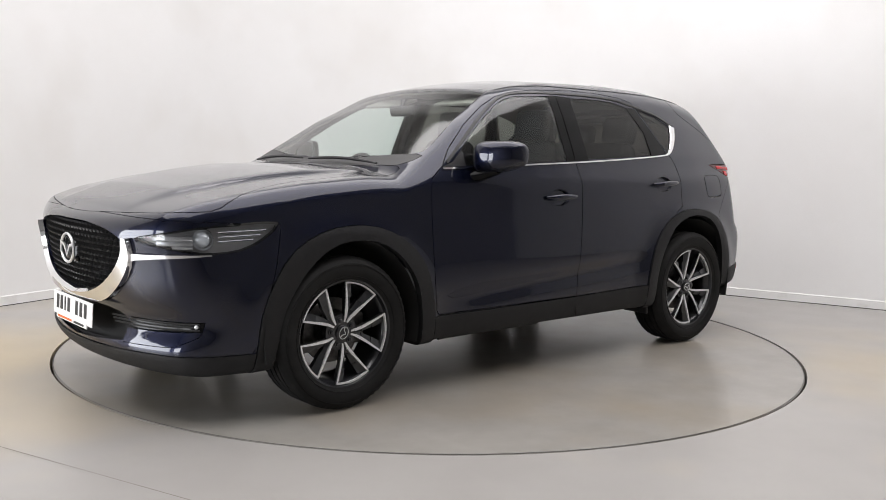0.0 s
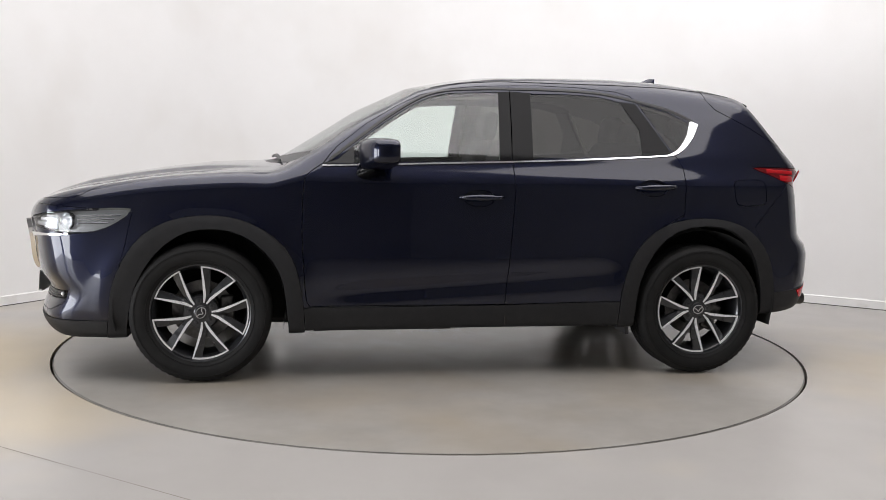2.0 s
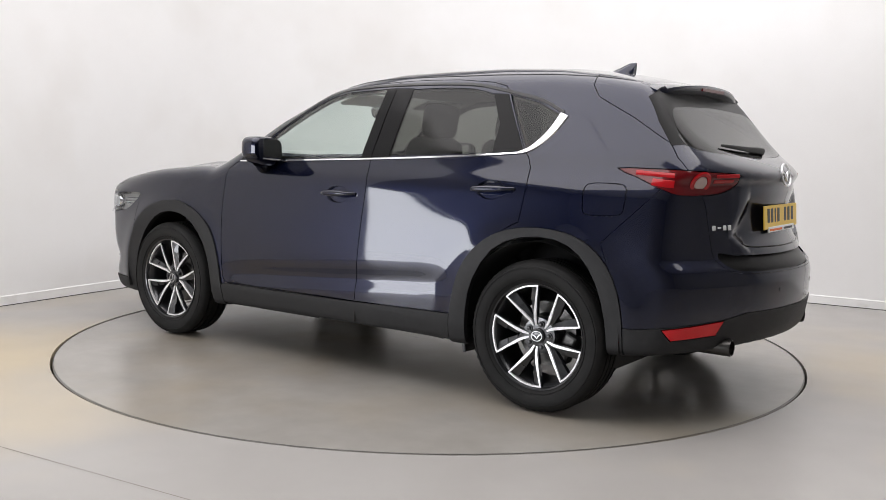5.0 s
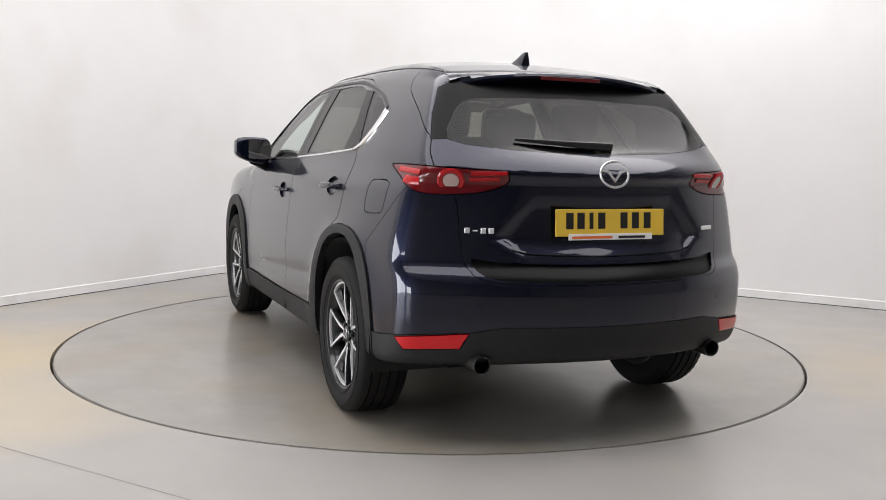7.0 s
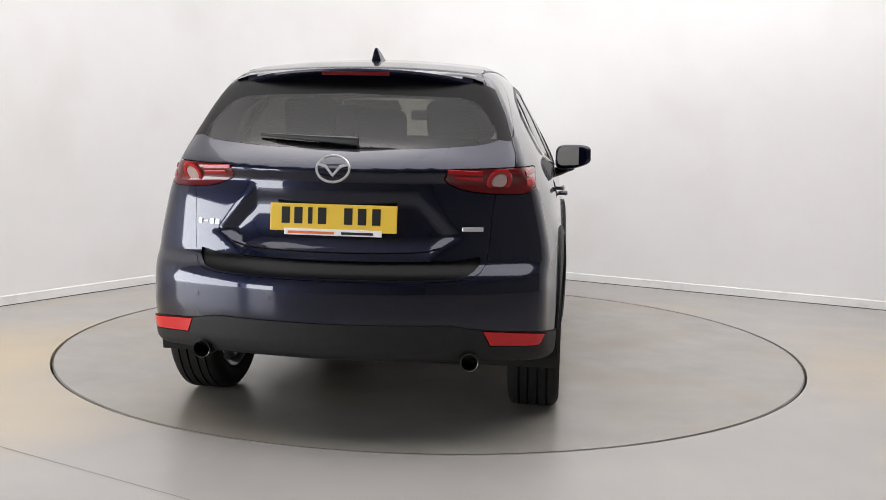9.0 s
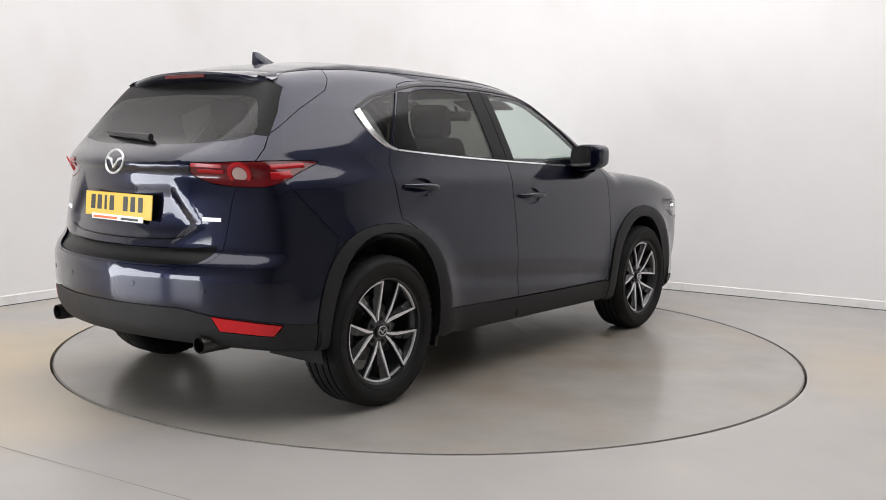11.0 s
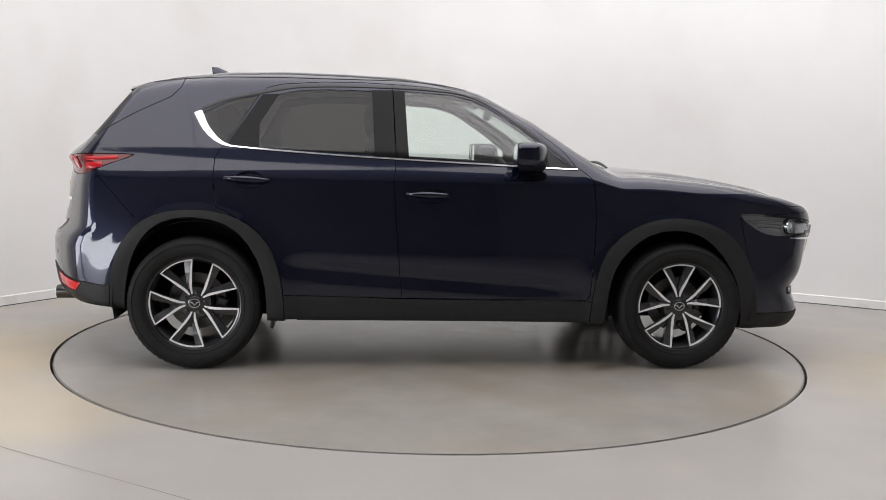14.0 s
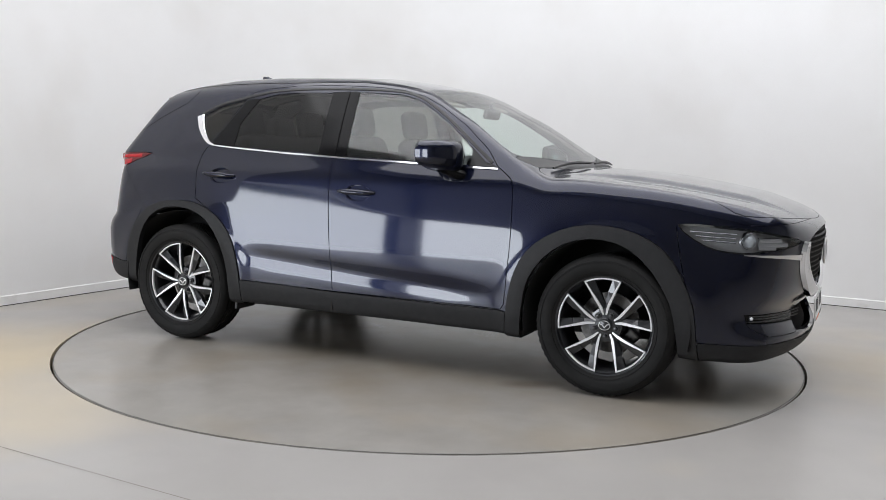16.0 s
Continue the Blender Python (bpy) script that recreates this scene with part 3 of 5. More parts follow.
def car():
    root = tagged(new("car"), "deep blue metallic five-door SUV with black lower cladding", "car")
    sh = Shell()
    # bumpers and lower cladding
    sh.outline("front_bumper", "side", [(1.68, 0.872), (1.715, 0.70), (1.78, 0.45), (1.80, 0.05), (2.6, 0.05), (2.6, 0.95), (2.2, 0.90)], lambda c, n: True)
    sh.outline("rear_bumper", "side", [(-1.90, 1.07), (-1.66, 0.82), (-1.76, 0.60), (-1.78, 0.05), (-2.6, 0.05), (-2.6, 1.07)], lambda c, n: True)
    sh.outline("front_lip", "side", [(1.74, 0.322), (1.926, 0.318), (2.172, 0.317), (2.5, 0.285), (2.5, 0.0), (1.74, 0.0)], lambda c, n: True)
    sh.outline("rear_lower", "side", [(-1.70, 0.455), (-1.85, 0.458), (-2.13, 0.497), (-2.19, 0.522), (-2.5, 0.526), (-2.5, 0.05), (-1.70, 0.05)], lambda c, n: True)
    sh.outline("hood", "top", both(rounded([(2.255, 0.0), (2.246, 0.16), (2.208, 0.40), (2.163, 0.60), (2.115, 0.725), (2.03, 0.787), (1.931, 0.812), (1.813, 0.78), (1.60, 0.715), (1.40, 0.718), (1.15, 0.740), (0.97, 0.755), (0.915, 0.705), (0.945, 0.60), (1.03, 0.32), (1.055, 0.0)], 2, False)),
               lambda c, n: n.z > 0.15 and c.z > 0.80)
    sh.outline("cowl", "top", both(rounded([(1.045, 0.0), (1.02, 0.32), (0.935, 0.60), (0.905, 0.695), (0.80, 0.752), (0.83, 0.60), (0.93, 0.32), (0.955, 0.0)], 2, False)), lambda c, n: n.z > 0.15 and c.z > 0.9)
    sh.outline("windscreen", "top", both(rounded([(0.945, 0.0), (0.92, 0.32), (0.835, 0.60), (0.775, 0.725), (0.60, 0.685), (0.38, 0.612), (0.20, 0.555), (0.165, 0.50), (0.215, 0.28), (0.235, 0.0)], 2, False)), lambda c, n: n.z > 0.1 and c.z > 1.0)
    # doors
    front = rounded([(0.733, 1.131), (0.80, 1.085), (0.832, 1.03), (0.842, 0.80), (0.830, 0.56), (0.818, 0.42)], 3, False)
    roof_line = [(-0.289, 1.572), (-0.10, 1.562), (0.06, 1.543), (0.20, 1.508), (0.32, 1.452), (0.50, 1.345), (0.66, 1.220), (0.70, 1.175)]
    post = [(-0.232, 0.397), (-0.25, 0.60), (-0.283, 1.017), (-0.272, 1.147), (-0.289, 1.572)]
    sh.outline("front_door", "side", front + [(0.80, 0.393)] + post + roof_line[1:], HOUSE)
    rear_roof = [(-1.19, 1.225), (-1.02, 1.50), (-0.985, 1.535), (-0.90, 1.557), (-0.684, 1.575), (-0.45, 1.578)]
    sh.outline("rear_door", "side", post[::-1] + [(-0.855, 0.408)] + ARCH_R[3:10] + [(-1.20, 0.868), (-1.235, 0.885), (-1.252, 1.048), (-1.247, 1.14), (-1.225, 1.185)] + rear_roof, HOUSE)
    # black cladding round the wheels and along the sills
    sh.outline("sill", "side", [(0.86, 0.10), (0.86, 0.375), (0.80, 0.388), (0.46, 0.388), (-0.2, 0.395), (-0.90, 0.412), (-0.90, 0.10)], lambda c, n: abs(c.y) > 0.6)
    sh.outline("front_arch", "side", ARCH_F, FLANK)
    sh.outline("rear_arch", "side", ARCH_R, FLANK)
    sh.outline("well", "side", WELL_F, lambda c, n: abs(c.y) > 0.48)
    sh.outline("well", "side", WELL_R, lambda c, n: abs(c.y) > 0.48)
    # side glass and its black posts
    win_f = rounded([(0.66, 1.150), (0.539, 1.252), (0.39, 1.362), (0.241, 1.455), (0.15, 1.495), (0.05, 1.518)], 2, False) + [(-0.222, 1.533), (-0.20, 1.164), (0.2, 1.150), (0.6, 1.135)]
    win_r = rounded([(-0.405, 1.528), (-0.60, 1.532), (-0.80, 1.523), (-0.926, 1.494)], 2, False) + [(-1.015, 1.343), (-1.015, 1.203), (-0.388, 1.177)]
    win_q = [(-1.030, 1.490), (-1.206, 1.217), (-1.235, 1.232), (-1.275, 1.275), (-1.335, 1.385), (-1.20, 1.450), (-1.10, 1.475)]
    sh.outline("front_post", "side", [(-0.215, 1.533), (-0.19, 1.160), (-0.268, 1.163), (-0.286, 1.536)], HOUSE)
    sh.outline("rear_post", "side", [(-0.290, 1.536), (-0.272, 1.163), (-0.395, 1.170), (-0.412, 1.532)], HOUSE)
    sh.outline("corner_post", "side", [(-0.920, 1.497), (-1.012, 1.343), (-1.012, 1.20), (-1.185, 1.218), (-1.010, 1.493)], HOUSE)
    sh.outline("sail", "side", [(0.735, 1.128), (0.66, 1.150), (0.60, 1.198), (0.60, 1.132)], HOUSE)
    sh.outline("front_window", "side", win_f, HOUSE)
    sh.outline("rear_window", "side", win_r, HOUSE)
    sh.outline("quarter_window", "side", win_q, HOUSE)
    sh.outline("sail", "side", [(0.735, 1.128), (0.66, 1.152), (0.575, 1.222), (0.575, 1.132)], HOUSE)
    # tail: tailgate, its glass and fins, lamps
    back = lambda c, n: c.x < -1.55
    sh.outline("tailgate", "end", both_end(rounded([(0.0, 0.690), (0.25, 0.690), (0.50, 0.696), (0.59, 0.725), (0.618, 0.80), (0.628, 0.95), (0.640, 1.04), (0.71, 1.155), (0.690, 1.25), (0.640, 1.36), (0.585, 1.47), (0.52, 1.535), (0.25, 1.572), (0.0, 1.585)], 2, False)), lambda c, n: c.x < -1.70)
    sh.outline("gate_fin", "side", [(-1.43, 1.63), (-1.455, 1.53), (-1.50, 1.475), (-1.70, 1.375), (-1.87, 1.272), (-1.90, 1.264), (-2.3, 1.264), (-2.3, 1.75), (-1.43, 1.75)], lambda c, n: abs(c.y) > 0.48 and abs(n.y) > 0.30)
    # strip under the tailgate, coloured black for the shade in its tuck
    sh.outline("gate_shade", "end", both_end(rounded([(0.0, 0.702), (0.25, 0.702), (0.49, 0.708), (0.565, 0.735), (0.585, 0.785), (0.50, 0.772), (0.25, 0.766), (0.0, 0.765)], 2, False)), lambda c, n: c.x < -1.70)
    for s in (1, -1):
        sh.outline("side_fin", "end", [(s * y, z) for y, z in ((0.62, 1.262), (0.690, 1.255), (0.655, 1.36), (0.60, 1.475), (0.535, 1.505), (0.40, 1.518), (0.0, 1.53), (0.0, 1.43), (0.5, 1.42))], back)
    sh.outline("rear_glass", "end", both_end(rounded([(0.0, 1.208), (0.25, 1.212), (0.48, 1.228), (0.632, 1.258), (0.590, 1.345), (0.540, 1.405), (0.485, 1.428), (0.40, 1.436), (0.0, 1.447)], 2, False)), back)
    sh.outline("tail_lamp", "side", rounded([(-1.676, 1.150), (-1.82, 1.152), (-1.95, 1.150), (-2.06, 1.140), (-2.115, 1.128), (-2.08, 1.062), (-2.035, 1.040), (-1.96, 1.038), (-1.90, 1.060), (-1.78, 1.110)], 2), lambda c, n: abs(c.y) > 0.40)
    sh.outline("rear_reflector", "side", [(-1.946, 0.463), (-2.128, 0.494), (-2.103, 0.431), (-1.976, 0.417)], lambda c, n: abs(c.y) > 0.5)
    sh.outline("fuel_flap", "side", rounded([(-1.545, 1.055), (-1.57, 1.078), (-1.64, 1.082), (-1.72, 1.078), (-1.742, 1.05), (-1.742, 0.985), (-1.73, 0.948), (-1.65, 0.938), (-1.575, 0.940), (-1.55, 0.965)], 2), lambda c, n: c.y > 0.5)
    # nose: grille, lower intake, lamps
    ahead = lambda c, n: c.x > 1.9
    sh.outline("grille", "end", both_end(rounded([(0.0, 0.862), (0.20, 0.860), (0.40, 0.840), (0.515, 0.795), (0.508, 0.72), (0.430, 0.625), (0.27, 0.552), (0.0, 0.535)], 3, False)), ahead)
    sh.outline("lower_intake", "end", both_end(rounded([(0.0, 0.485), (0.29, 0.480), (0.41, 0.45), (0.455, 0.40), (0.42, 0.35), (0.0, 0.318)], 2, False)), ahead)
    sh.outline("headlamp", "side", rounded([(2.225, 0.812), (2.179, 0.838), (2.066, 0.864), (1.874, 0.880), (1.686, 0.884), (1.762, 0.813), (1.863, 0.768), (1.98, 0.756), (2.084, 0.764), (2.189, 0.788)], 2), lambda c, n: abs(c.y) > 0.50)
    sh.outline("fog_strip", "side", [(2.225, 0.452), (2.006, 0.465), (2.015, 0.425), (2.222, 0.405)], lambda c, n: abs(c.y) > 0.44)
    sh.outline("fog_plate", "side", [(2.222, 0.403), (2.015, 0.423), (2.03, 0.400), (2.115, 0.352), (2.235, 0.342)], lambda c, n: abs(c.y) > 0.44)
    for x0, x1, z0, z1 in ((0.0, -0.19, 0.965, 0.966), (-0.975, -1.165, 1.030, 1.034)):
        mx, mz, rx = (x0 + x1) / 2, (z0 + z1) / 2, 0.082
        sh.outline("cup_front" if x0 > -0.5 else "cup_rear", "side", [(mx + 0.01 + rx * math.cos(a), mz - 0.004 + 0.044 * math.sin(a)) for a in (2 * math.pi * k / 20 for k in range(20))], HOUSE)
    sh.bm.verts.index_update()
    sh.names.append(("belly", 0))
    for f in sh.bm.faces:
        if f.normal.z < -0.75 and abs(f.calc_center_median().x) < 2.1 and sh.names[f[sh.tag]][0] in ("body_shell", "front_bumper", "rear_bumper", "sill"):
            f[sh.tag] = len(sh.names) - 1
    sh.panel("belly", "belly_tray", SATIN, root, label="black underbody tray", gap=0.0, depth=0.0)
    hide = dict(gap=-0.006, depth=0.0, lift=-0.026)
    sh.panel("body_shell", "cabin_lining", LINING, root, label="pale grey headlining and pillar trim", **hide)
    sh.panel("hood", "hood_lining", LINER, root, **hide)
    sh.panel("tailgate", "tailgate_lining", CABIN, root, **hide)
    sh.panel("front_bumper", "bumper_core", LINER, root, **hide)
    sh.panel("rear_bumper", "bumper_core", LINER, root, **hide)
    sh.panel("grille", "grille_backing", LINER, root, gap=-0.01, depth=0.0, lift=-0.055)
    sh.panel("lower_intake", "intake_backing", LINER, root, gap=-0.01, depth=0.0, lift=-0.05)
    sh.panel("body_shell", "body_shell", PAINT, root, label="deep blue metallic painted body sides and roof")
    fb = sh.panel("front_bumper", "front_bumper", PAINT, root, gap=0.001)
    rb = sh.panel("rear_bumper", "rear_bumper", PAINT, root, gap=0.0003)
    sh.panel("front_lip", "lip", CLAD, fb, label="black textured plastic lip", lift=0.006)
    sh.panel("rear_lower", "lower_panel", CLAD, rb, label="black textured plastic lower panel", lift=0.006)
    sh.panel("hood", "hood", PAINT, root)
    sh.panel("cowl", "cowl", SATIN, root, label="black plastic cowl below the windscreen")
    w = sh.panel("windscreen", "windscreen", CLEAR, root, label="clear windscreen glass", gap=0.0, depth=0.0)
    gate = sh.panel("tailgate", "tailgate", PAINT, root)
    # black here is painted shade below the tailgate, not separate trim
    sh.panel("gate_shade", "lower_shade", CERAMIC, gate, label="black strip painted as shade along the tucked-in tailgate edge", gap=0.0, depth=0.0, lift=-0.012)
    fin = sh.panel("side_fin", "glass_surround", CERAMIC, gate, label="gloss black surround of the rear glass", gap=0.0)
    for s in (1, -1):
        sh.panel("gate_fin", "side_fin", PAINT, gate, s, label="dark painted fin beside the rear glass", gap=0.0018)
    rg = sh.panel("rear_glass", "rear_glass", REARGLASS, gate, label="dark tinted rear glass", gap=0.0, depth=0.0)
    panes = [w, rg]
    for s in (1, -1):
        fd = sh.panel("front_door", "front_door", PAINT, root, s)
        rd = sh.panel("rear_door", "rear_door", PAINT, root, s)
        sh.panel("front_door", "door_lining", CABIN, fd, s, **hide)
        sh.panel("rear_door", "door_lining", CABIN, rd, s, **hide)
        sh.panel("cup_front", "handle_cup", PAINT, fd, s, label="scooped recess behind the door handle", gap=0.0, depth=-0.014, lift=-0.014)
        sh.panel("cup_rear", "handle_cup", PAINT, rd, s, label="scooped recess behind the door handle", gap=0.0, depth=-0.014, lift=-0.014)
        sh.panel("headlamp", "headlamp_bucket", LAMP_GREY, root, s, label="grey metallic headlamp housing", gap=-0.004, depth=0.0, lift=-0.05)
        sh.panel("sill", "sill_cladding", CLAD, root, s, label="black textured plastic sill cladding", lift=0.008)
        sh.panel("front_arch", "wheel_arch", CLAD, root, s, label="black textured plastic wheel arch", lift=0.009, depth=0.04)
        sh.panel("rear_arch", "wheel_arch", CLAD, root, s, label="black textured plastic wheel arch", lift=0.009, depth=0.04)
        sh.panel("front_post", "post_trim", GLOSS, fd, s, label="gloss black post trim", gap=0.0005)
        sh.panel("rear_post", "post_trim", GLOSS, rd, s, label="gloss black post trim", gap=0.0005)
        sh.panel("corner_post", "post_trim", GLOSS, rd, s, label="gloss black post trim", gap=0.0005)
        sh.panel("sail", "mirror_sail", SATIN, fd, s, label="black mirror sail panel", gap=0.0005)
        panes.append(sh.panel("front_window", "window", CLEAR, fd, s, label="clear side window", gap=0.0, depth=0.0, lift=-0.003))
        panes.append(sh.panel("rear_window", "window", PRIVACY, rd, s, label="dark tinted side window", gap=0.0, depth=0.0, lift=-0.003))
        panes.append(sh.panel("quarter_window", "quarter_window", PRIVACY, root, s, label="dark tinted quarter window", gap=0.0, depth=0.0, lift=-0.003))
        sh.panel("tail_lamp", "tail_lamp", RED_DARK, root, s, label="glossy red tail lamp", gap=0.003)
        sh.panel("rear_reflector", "reflector", RED_BRIGHT, rb, s, label="red bumper reflector", lift=0.008)
        sh.panel("headlamp", "headlamp_lens", LENS, root, s, label="clear headlamp lens", gap=0.002, depth=0.0)
        sh.panel("fog_strip", "fog_strip", GLOSS, fb, s, label="ribbed gloss black fog lamp strip")
        sh.panel("fog_plate", "fog_plate", PAINT, fb, s, label="smooth blue panel below the fog strip")
    sh.panel("fuel_flap", "fuel_flap", PAINT, root)
    sh.bm.free()
    for p in panes:
        if p:
            p.visible_shadow = False
    return root


# ---- wheels
def wheel(name, x, s, root, turn):
    """A ten-spoke alloy wheel in five V pairs, machined along its edges."""
    place = Matrix.Translation((x, s * 0.800, HUB_Z)) @ Matrix.Rotation(0 if s > 0 else math.pi, 4, "Z") @ Matrix.Rotation(radians(turn), 4, "Y")
    bm = bmesh.new()   # barrel and lip
    lathe(bm, [(0.246, 0.098), (0.252, 0.101), (0.254, 0.094), (0.244, 0.080), (0.232, 0.07), (0.222, 0.03), (0.215, -0.08), (0.245, -0.10), (0.250, -0.10), (0.246, -0.10), (0.222, -0.08), (0.228, 0.03), (0.238, 0.068)], 72, closed=True)
    rim = part(name, bm, RIM_DARK, root, "dark grey and machined ten-spoke alloy wheel", smooth=True)
    rim.matrix_basis = place
    bm = bmesh.new()   # tyre with its grooves
    prof = [(0.247, 0.092), (0.262, 0.106), (0.285, 0.115), (0.310, 0.118), (0.330, 0.114), (0.346, 0.104), (0.355, 0.092)]
    tread = []
    for g in (0.062, 0.022, -0.022, -0.062):
        tread += [(0.3585, g + 0.005), (0.350, g + 0.004), (0.350, g - 0.004), (0.3585, g - 0.005)]
    prof += tread + [(r, -y) for r, y in prof[::-1]]
    n = 120
    lathe(bm, prof, n)
    for k, v in enumerate(bm.verts):
        ring = k // len(prof)
        r = math.hypot(v.co.x, v.co.z)
        if ring % 2 == 0 and 0.068 < abs(v.co.y) < 0.110 and r > 0.335:
            v.co.x *= 0.987
            v.co.z *= 0.987
    part("tyre", bm, RUBBER, rim, "black rubber road tyre", smooth=True, angle=25)
    bm = bmesh.new()   # raised ring lines on the sidewall
    for r in (0.268, 0.322):
        lathe(bm, [(r, 0.108), (r + 0.002, 0.119 if r > 0.3 else 0.1125), (r + 0.004, 0.108)], 72)
    part("sidewall_rib", bm, RUBBER, rim, smooth=True)
    bm = bmesh.new()   # brake disc and drum behind the spokes
    lathe(bm, [(0.001, 0.0), (0.09, 0.0), (0.10, -0.02), (0.155, -0.02), (0.155, -0.035), (0.001, -0.035)], 48)
    part("brake_disc", bm, STEEL, rim, "dull steel brake disc", smooth=True)
    bm = bmesh.new()
    box(bm, Matrix.Rotation(radians(150), 4, "Y") @ Matrix.Translation((0.125, -0.022, 0)), 0.07, 0.07, 0.15, 0.012)
    part("brake_caliper", bm, STEEL, rim)
    polar = lambda r, a: (r * math.cos(a), r * math.sin(a))
    into = Matrix(((1, 0, 0, 0), (0, 0, 1, 0), (0, 1, 0, 0), (0, 0, 0, 1)))

    def quadbar(bm, pts, y_top, y_low):
        """A bar with outline pts, whose face rises from rim to hub by the given heights."""
        a = [bm.verts.new((px, y, pz)) for (px, pz), y in zip(pts, y_top)]
        b = [bm.verts.new((px, y - y_low, pz)) for (px, pz), y in zip(pts, y_top)]
        k = len(pts)
        bm.faces.new(a)
        bm.faces.new(b[::-1])
        for i in range(k):
            bm.faces.new((a[i], b[i], b[(i + 1) % k], a[(i + 1) % k]))
    for k in range(5):
        mid = 2 * math.pi * k / 5
        for h in (1, -1):
            radii, swing = (0.052, 0.085, 0.114, 0.17, 0.239), (12.5, 15.5, 18.2, 21.0, 23.2)
            thick, dark = (0.008, 0.013, 0.014, 0.0105, 0.0075), (0.006, 0.012, 0.018, 0.030, 0.040)
            rise = (0.066, 0.071, 0.077, 0.084, 0.0895)
            out_ = [(r, mid + h * radians(a)) for r, a in zip(radii, swing)]
            in_ = [(r, mid + h * (radians(a) - w / r)) for r, a, w in zip(radii, swing, thick)]
            deep = [(r, mid + h * (radians(a) - (w + d) / r)) for r, a, w, d in zip(radii, swing, thick, dark)]
            bm = bmesh.new()   # machined edge
            for i in range(4):
                quadbar(bm, [polar(*out_[i]), polar(*out_[i + 1]), polar(*in_[i + 1]), polar(*in_[i])], [rise[i], rise[i + 1], rise[i + 1], rise[i]], 0.010)
            part("spoke_edge", bm, RIM_CUT, rim, "bright machined spoke edge")
            bm = bmesh.new()   # dark blade, sloping back from the machined edge
            for i in range(4):
                quadbar(bm, [polar(*out_[i]), polar(*out_[i + 1]), polar(*deep[i + 1]), polar(*deep[i])], [rise[i] - 0.003, rise[i + 1] - 0.003, rise[i + 1] - 0.024, rise[i] - 0.016], 0.026)
            part("spoke", bm, RIM_DARK, rim)
        bm = bmesh.new()   # machined arc that closes the pair at the rim
        st = 10
        arc_o = [polar(0.241, mid + radians(-23 + 46 * i / st)) for i in range(st + 1)]
        arc_i = [polar(0.2335, mid + radians(-22.4 + 44.8 * i / st)) for i in range(st + 1)]
        for i in range(st):
            quadbar(bm, [arc_o[i], arc_o[i + 1], arc_i[i + 1], arc_i[i]], [0.0895] * 4, 0.012)
        part("rim_arc", bm, RIM_CUT, rim, "bright machined rim arc")
        bm = bmesh.new()   # wheel nut in its well
        a = mid + radians(36)
        lathe(bm, [(0.0165, 0.058), (0.0165, 0.067), (0.011, 0.067), (0.011, 0.060), (0.0095, 0.074), (0.006, 0.076), (0.001, 0.076)], 14, Matrix.Translation((0.057 * math.cos(a), 0, 0.057 * math.sin(a))))
        part("wheel_nut", bm, RIM_DARK, rim, smooth=True)
    bm = bmesh.new()
    lathe(bm, [(0.090, 0.030), (0.085, 0.058), (0.040, 0.064), (0.036, 0.064), (0.036, 0.074), (0.031, 0.078), (0.001, 0.079)], 40)
    hubc = part("hub", bm, RIM_DARK, rim, "dark hub with a round cap", smooth=True)
    bm = bmesh.new()
    emblem(bm, Matrix.Translation((0, 0.0795, 0)) @ into @ Matrix.Rotation(radians(-turn if s > 0 else turn), 4, "Z"), 0.023, 0.002)
    part("cap_badge", bm, SILVER, rim, "small silver winged badge")
    return rim


def emblem(bm, m, r, thick):
    """An oval ring with a spread wing inside, in the local xy plane."""
    ring = [m @ Vector((1.25 * r * math.cos(a), r * math.sin(a), thick * 0.5)) for a in (2 * math.pi * k / 32 for k in range(33))]
    tube(bm, ring, r * 0.10, 6, caps=False, up=m.to_3x3() @ Vector((0, 0, 1)))
    for h in (1, -1):
        prism(bm, [(0, -0.38 * r), (h * 0.50 * r, 0.28 * r), (h * 1.12 * r, 0.42 * r), (h * 1.16 * r, 0.24 * r), (h * 0.62 * r, 0.08 * r), (0, -0.62 * r)][::h], m, thick)


def wheels(root):
    for x, s, turn in ((HUB_X, 1, 30.5), (-HUB_X, 1, 4), (-HUB_X, -1, 7), (HUB_X, -1, -14)):
        wheel("wheel", x, s, root, turn)
    # wells
    for x in (HUB_X, -HUB_X):
        for s in (1, -1):
            bm = bmesh.new()
            n = 22
            r = 0.428
            arcs = []
            for k in range(n + 1):
                a = radians(-14 + 208 * k / n)
                arcs.append([bm.verts.new((x + r * math.cos(a), s * y, 0.375 + r * math.sin(a))) for y in (0.905, 0.56)])
            for p, q in zip(arcs, arcs[1:]):
                bm.faces.new((p[0], p[1], q[1], q[0]))
            bm.faces.new([p[1] for p in arcs])
            part("wheel_well", bm, LINER, root, "dark felt wheel well lining", smooth=True)


# ---- trim and fittings on the body
def ribbon(bm, pts, normals, half, thick):
    """A flat strip along points, each with its outward normal; half width by point."""
    rows = []
    for i, (p, nn) in enumerate(zip(pts, normals)):
        d = (pts[min(i + 1, len(pts) - 1)] - pts[max(i - 1, 0)]).normalized()
        w = nn.cross(d).normalized()
        h = half[i] if isinstance(half, (list, tuple)) else half
        rows.append([bm.verts.new(q) for q in (p - w * h, p - w * h * 0.8 + nn * thick, p + w * h * 0.8 + nn * thick, p + w * h)])
    for p, q in zip(rows, rows[1:]):
        for k in range(3):
            bm.faces.new((p[k], p[k + 1], q[k + 1], q[k]))
    for row in (rows[0], rows[-1]):
        bm.faces.new(row)


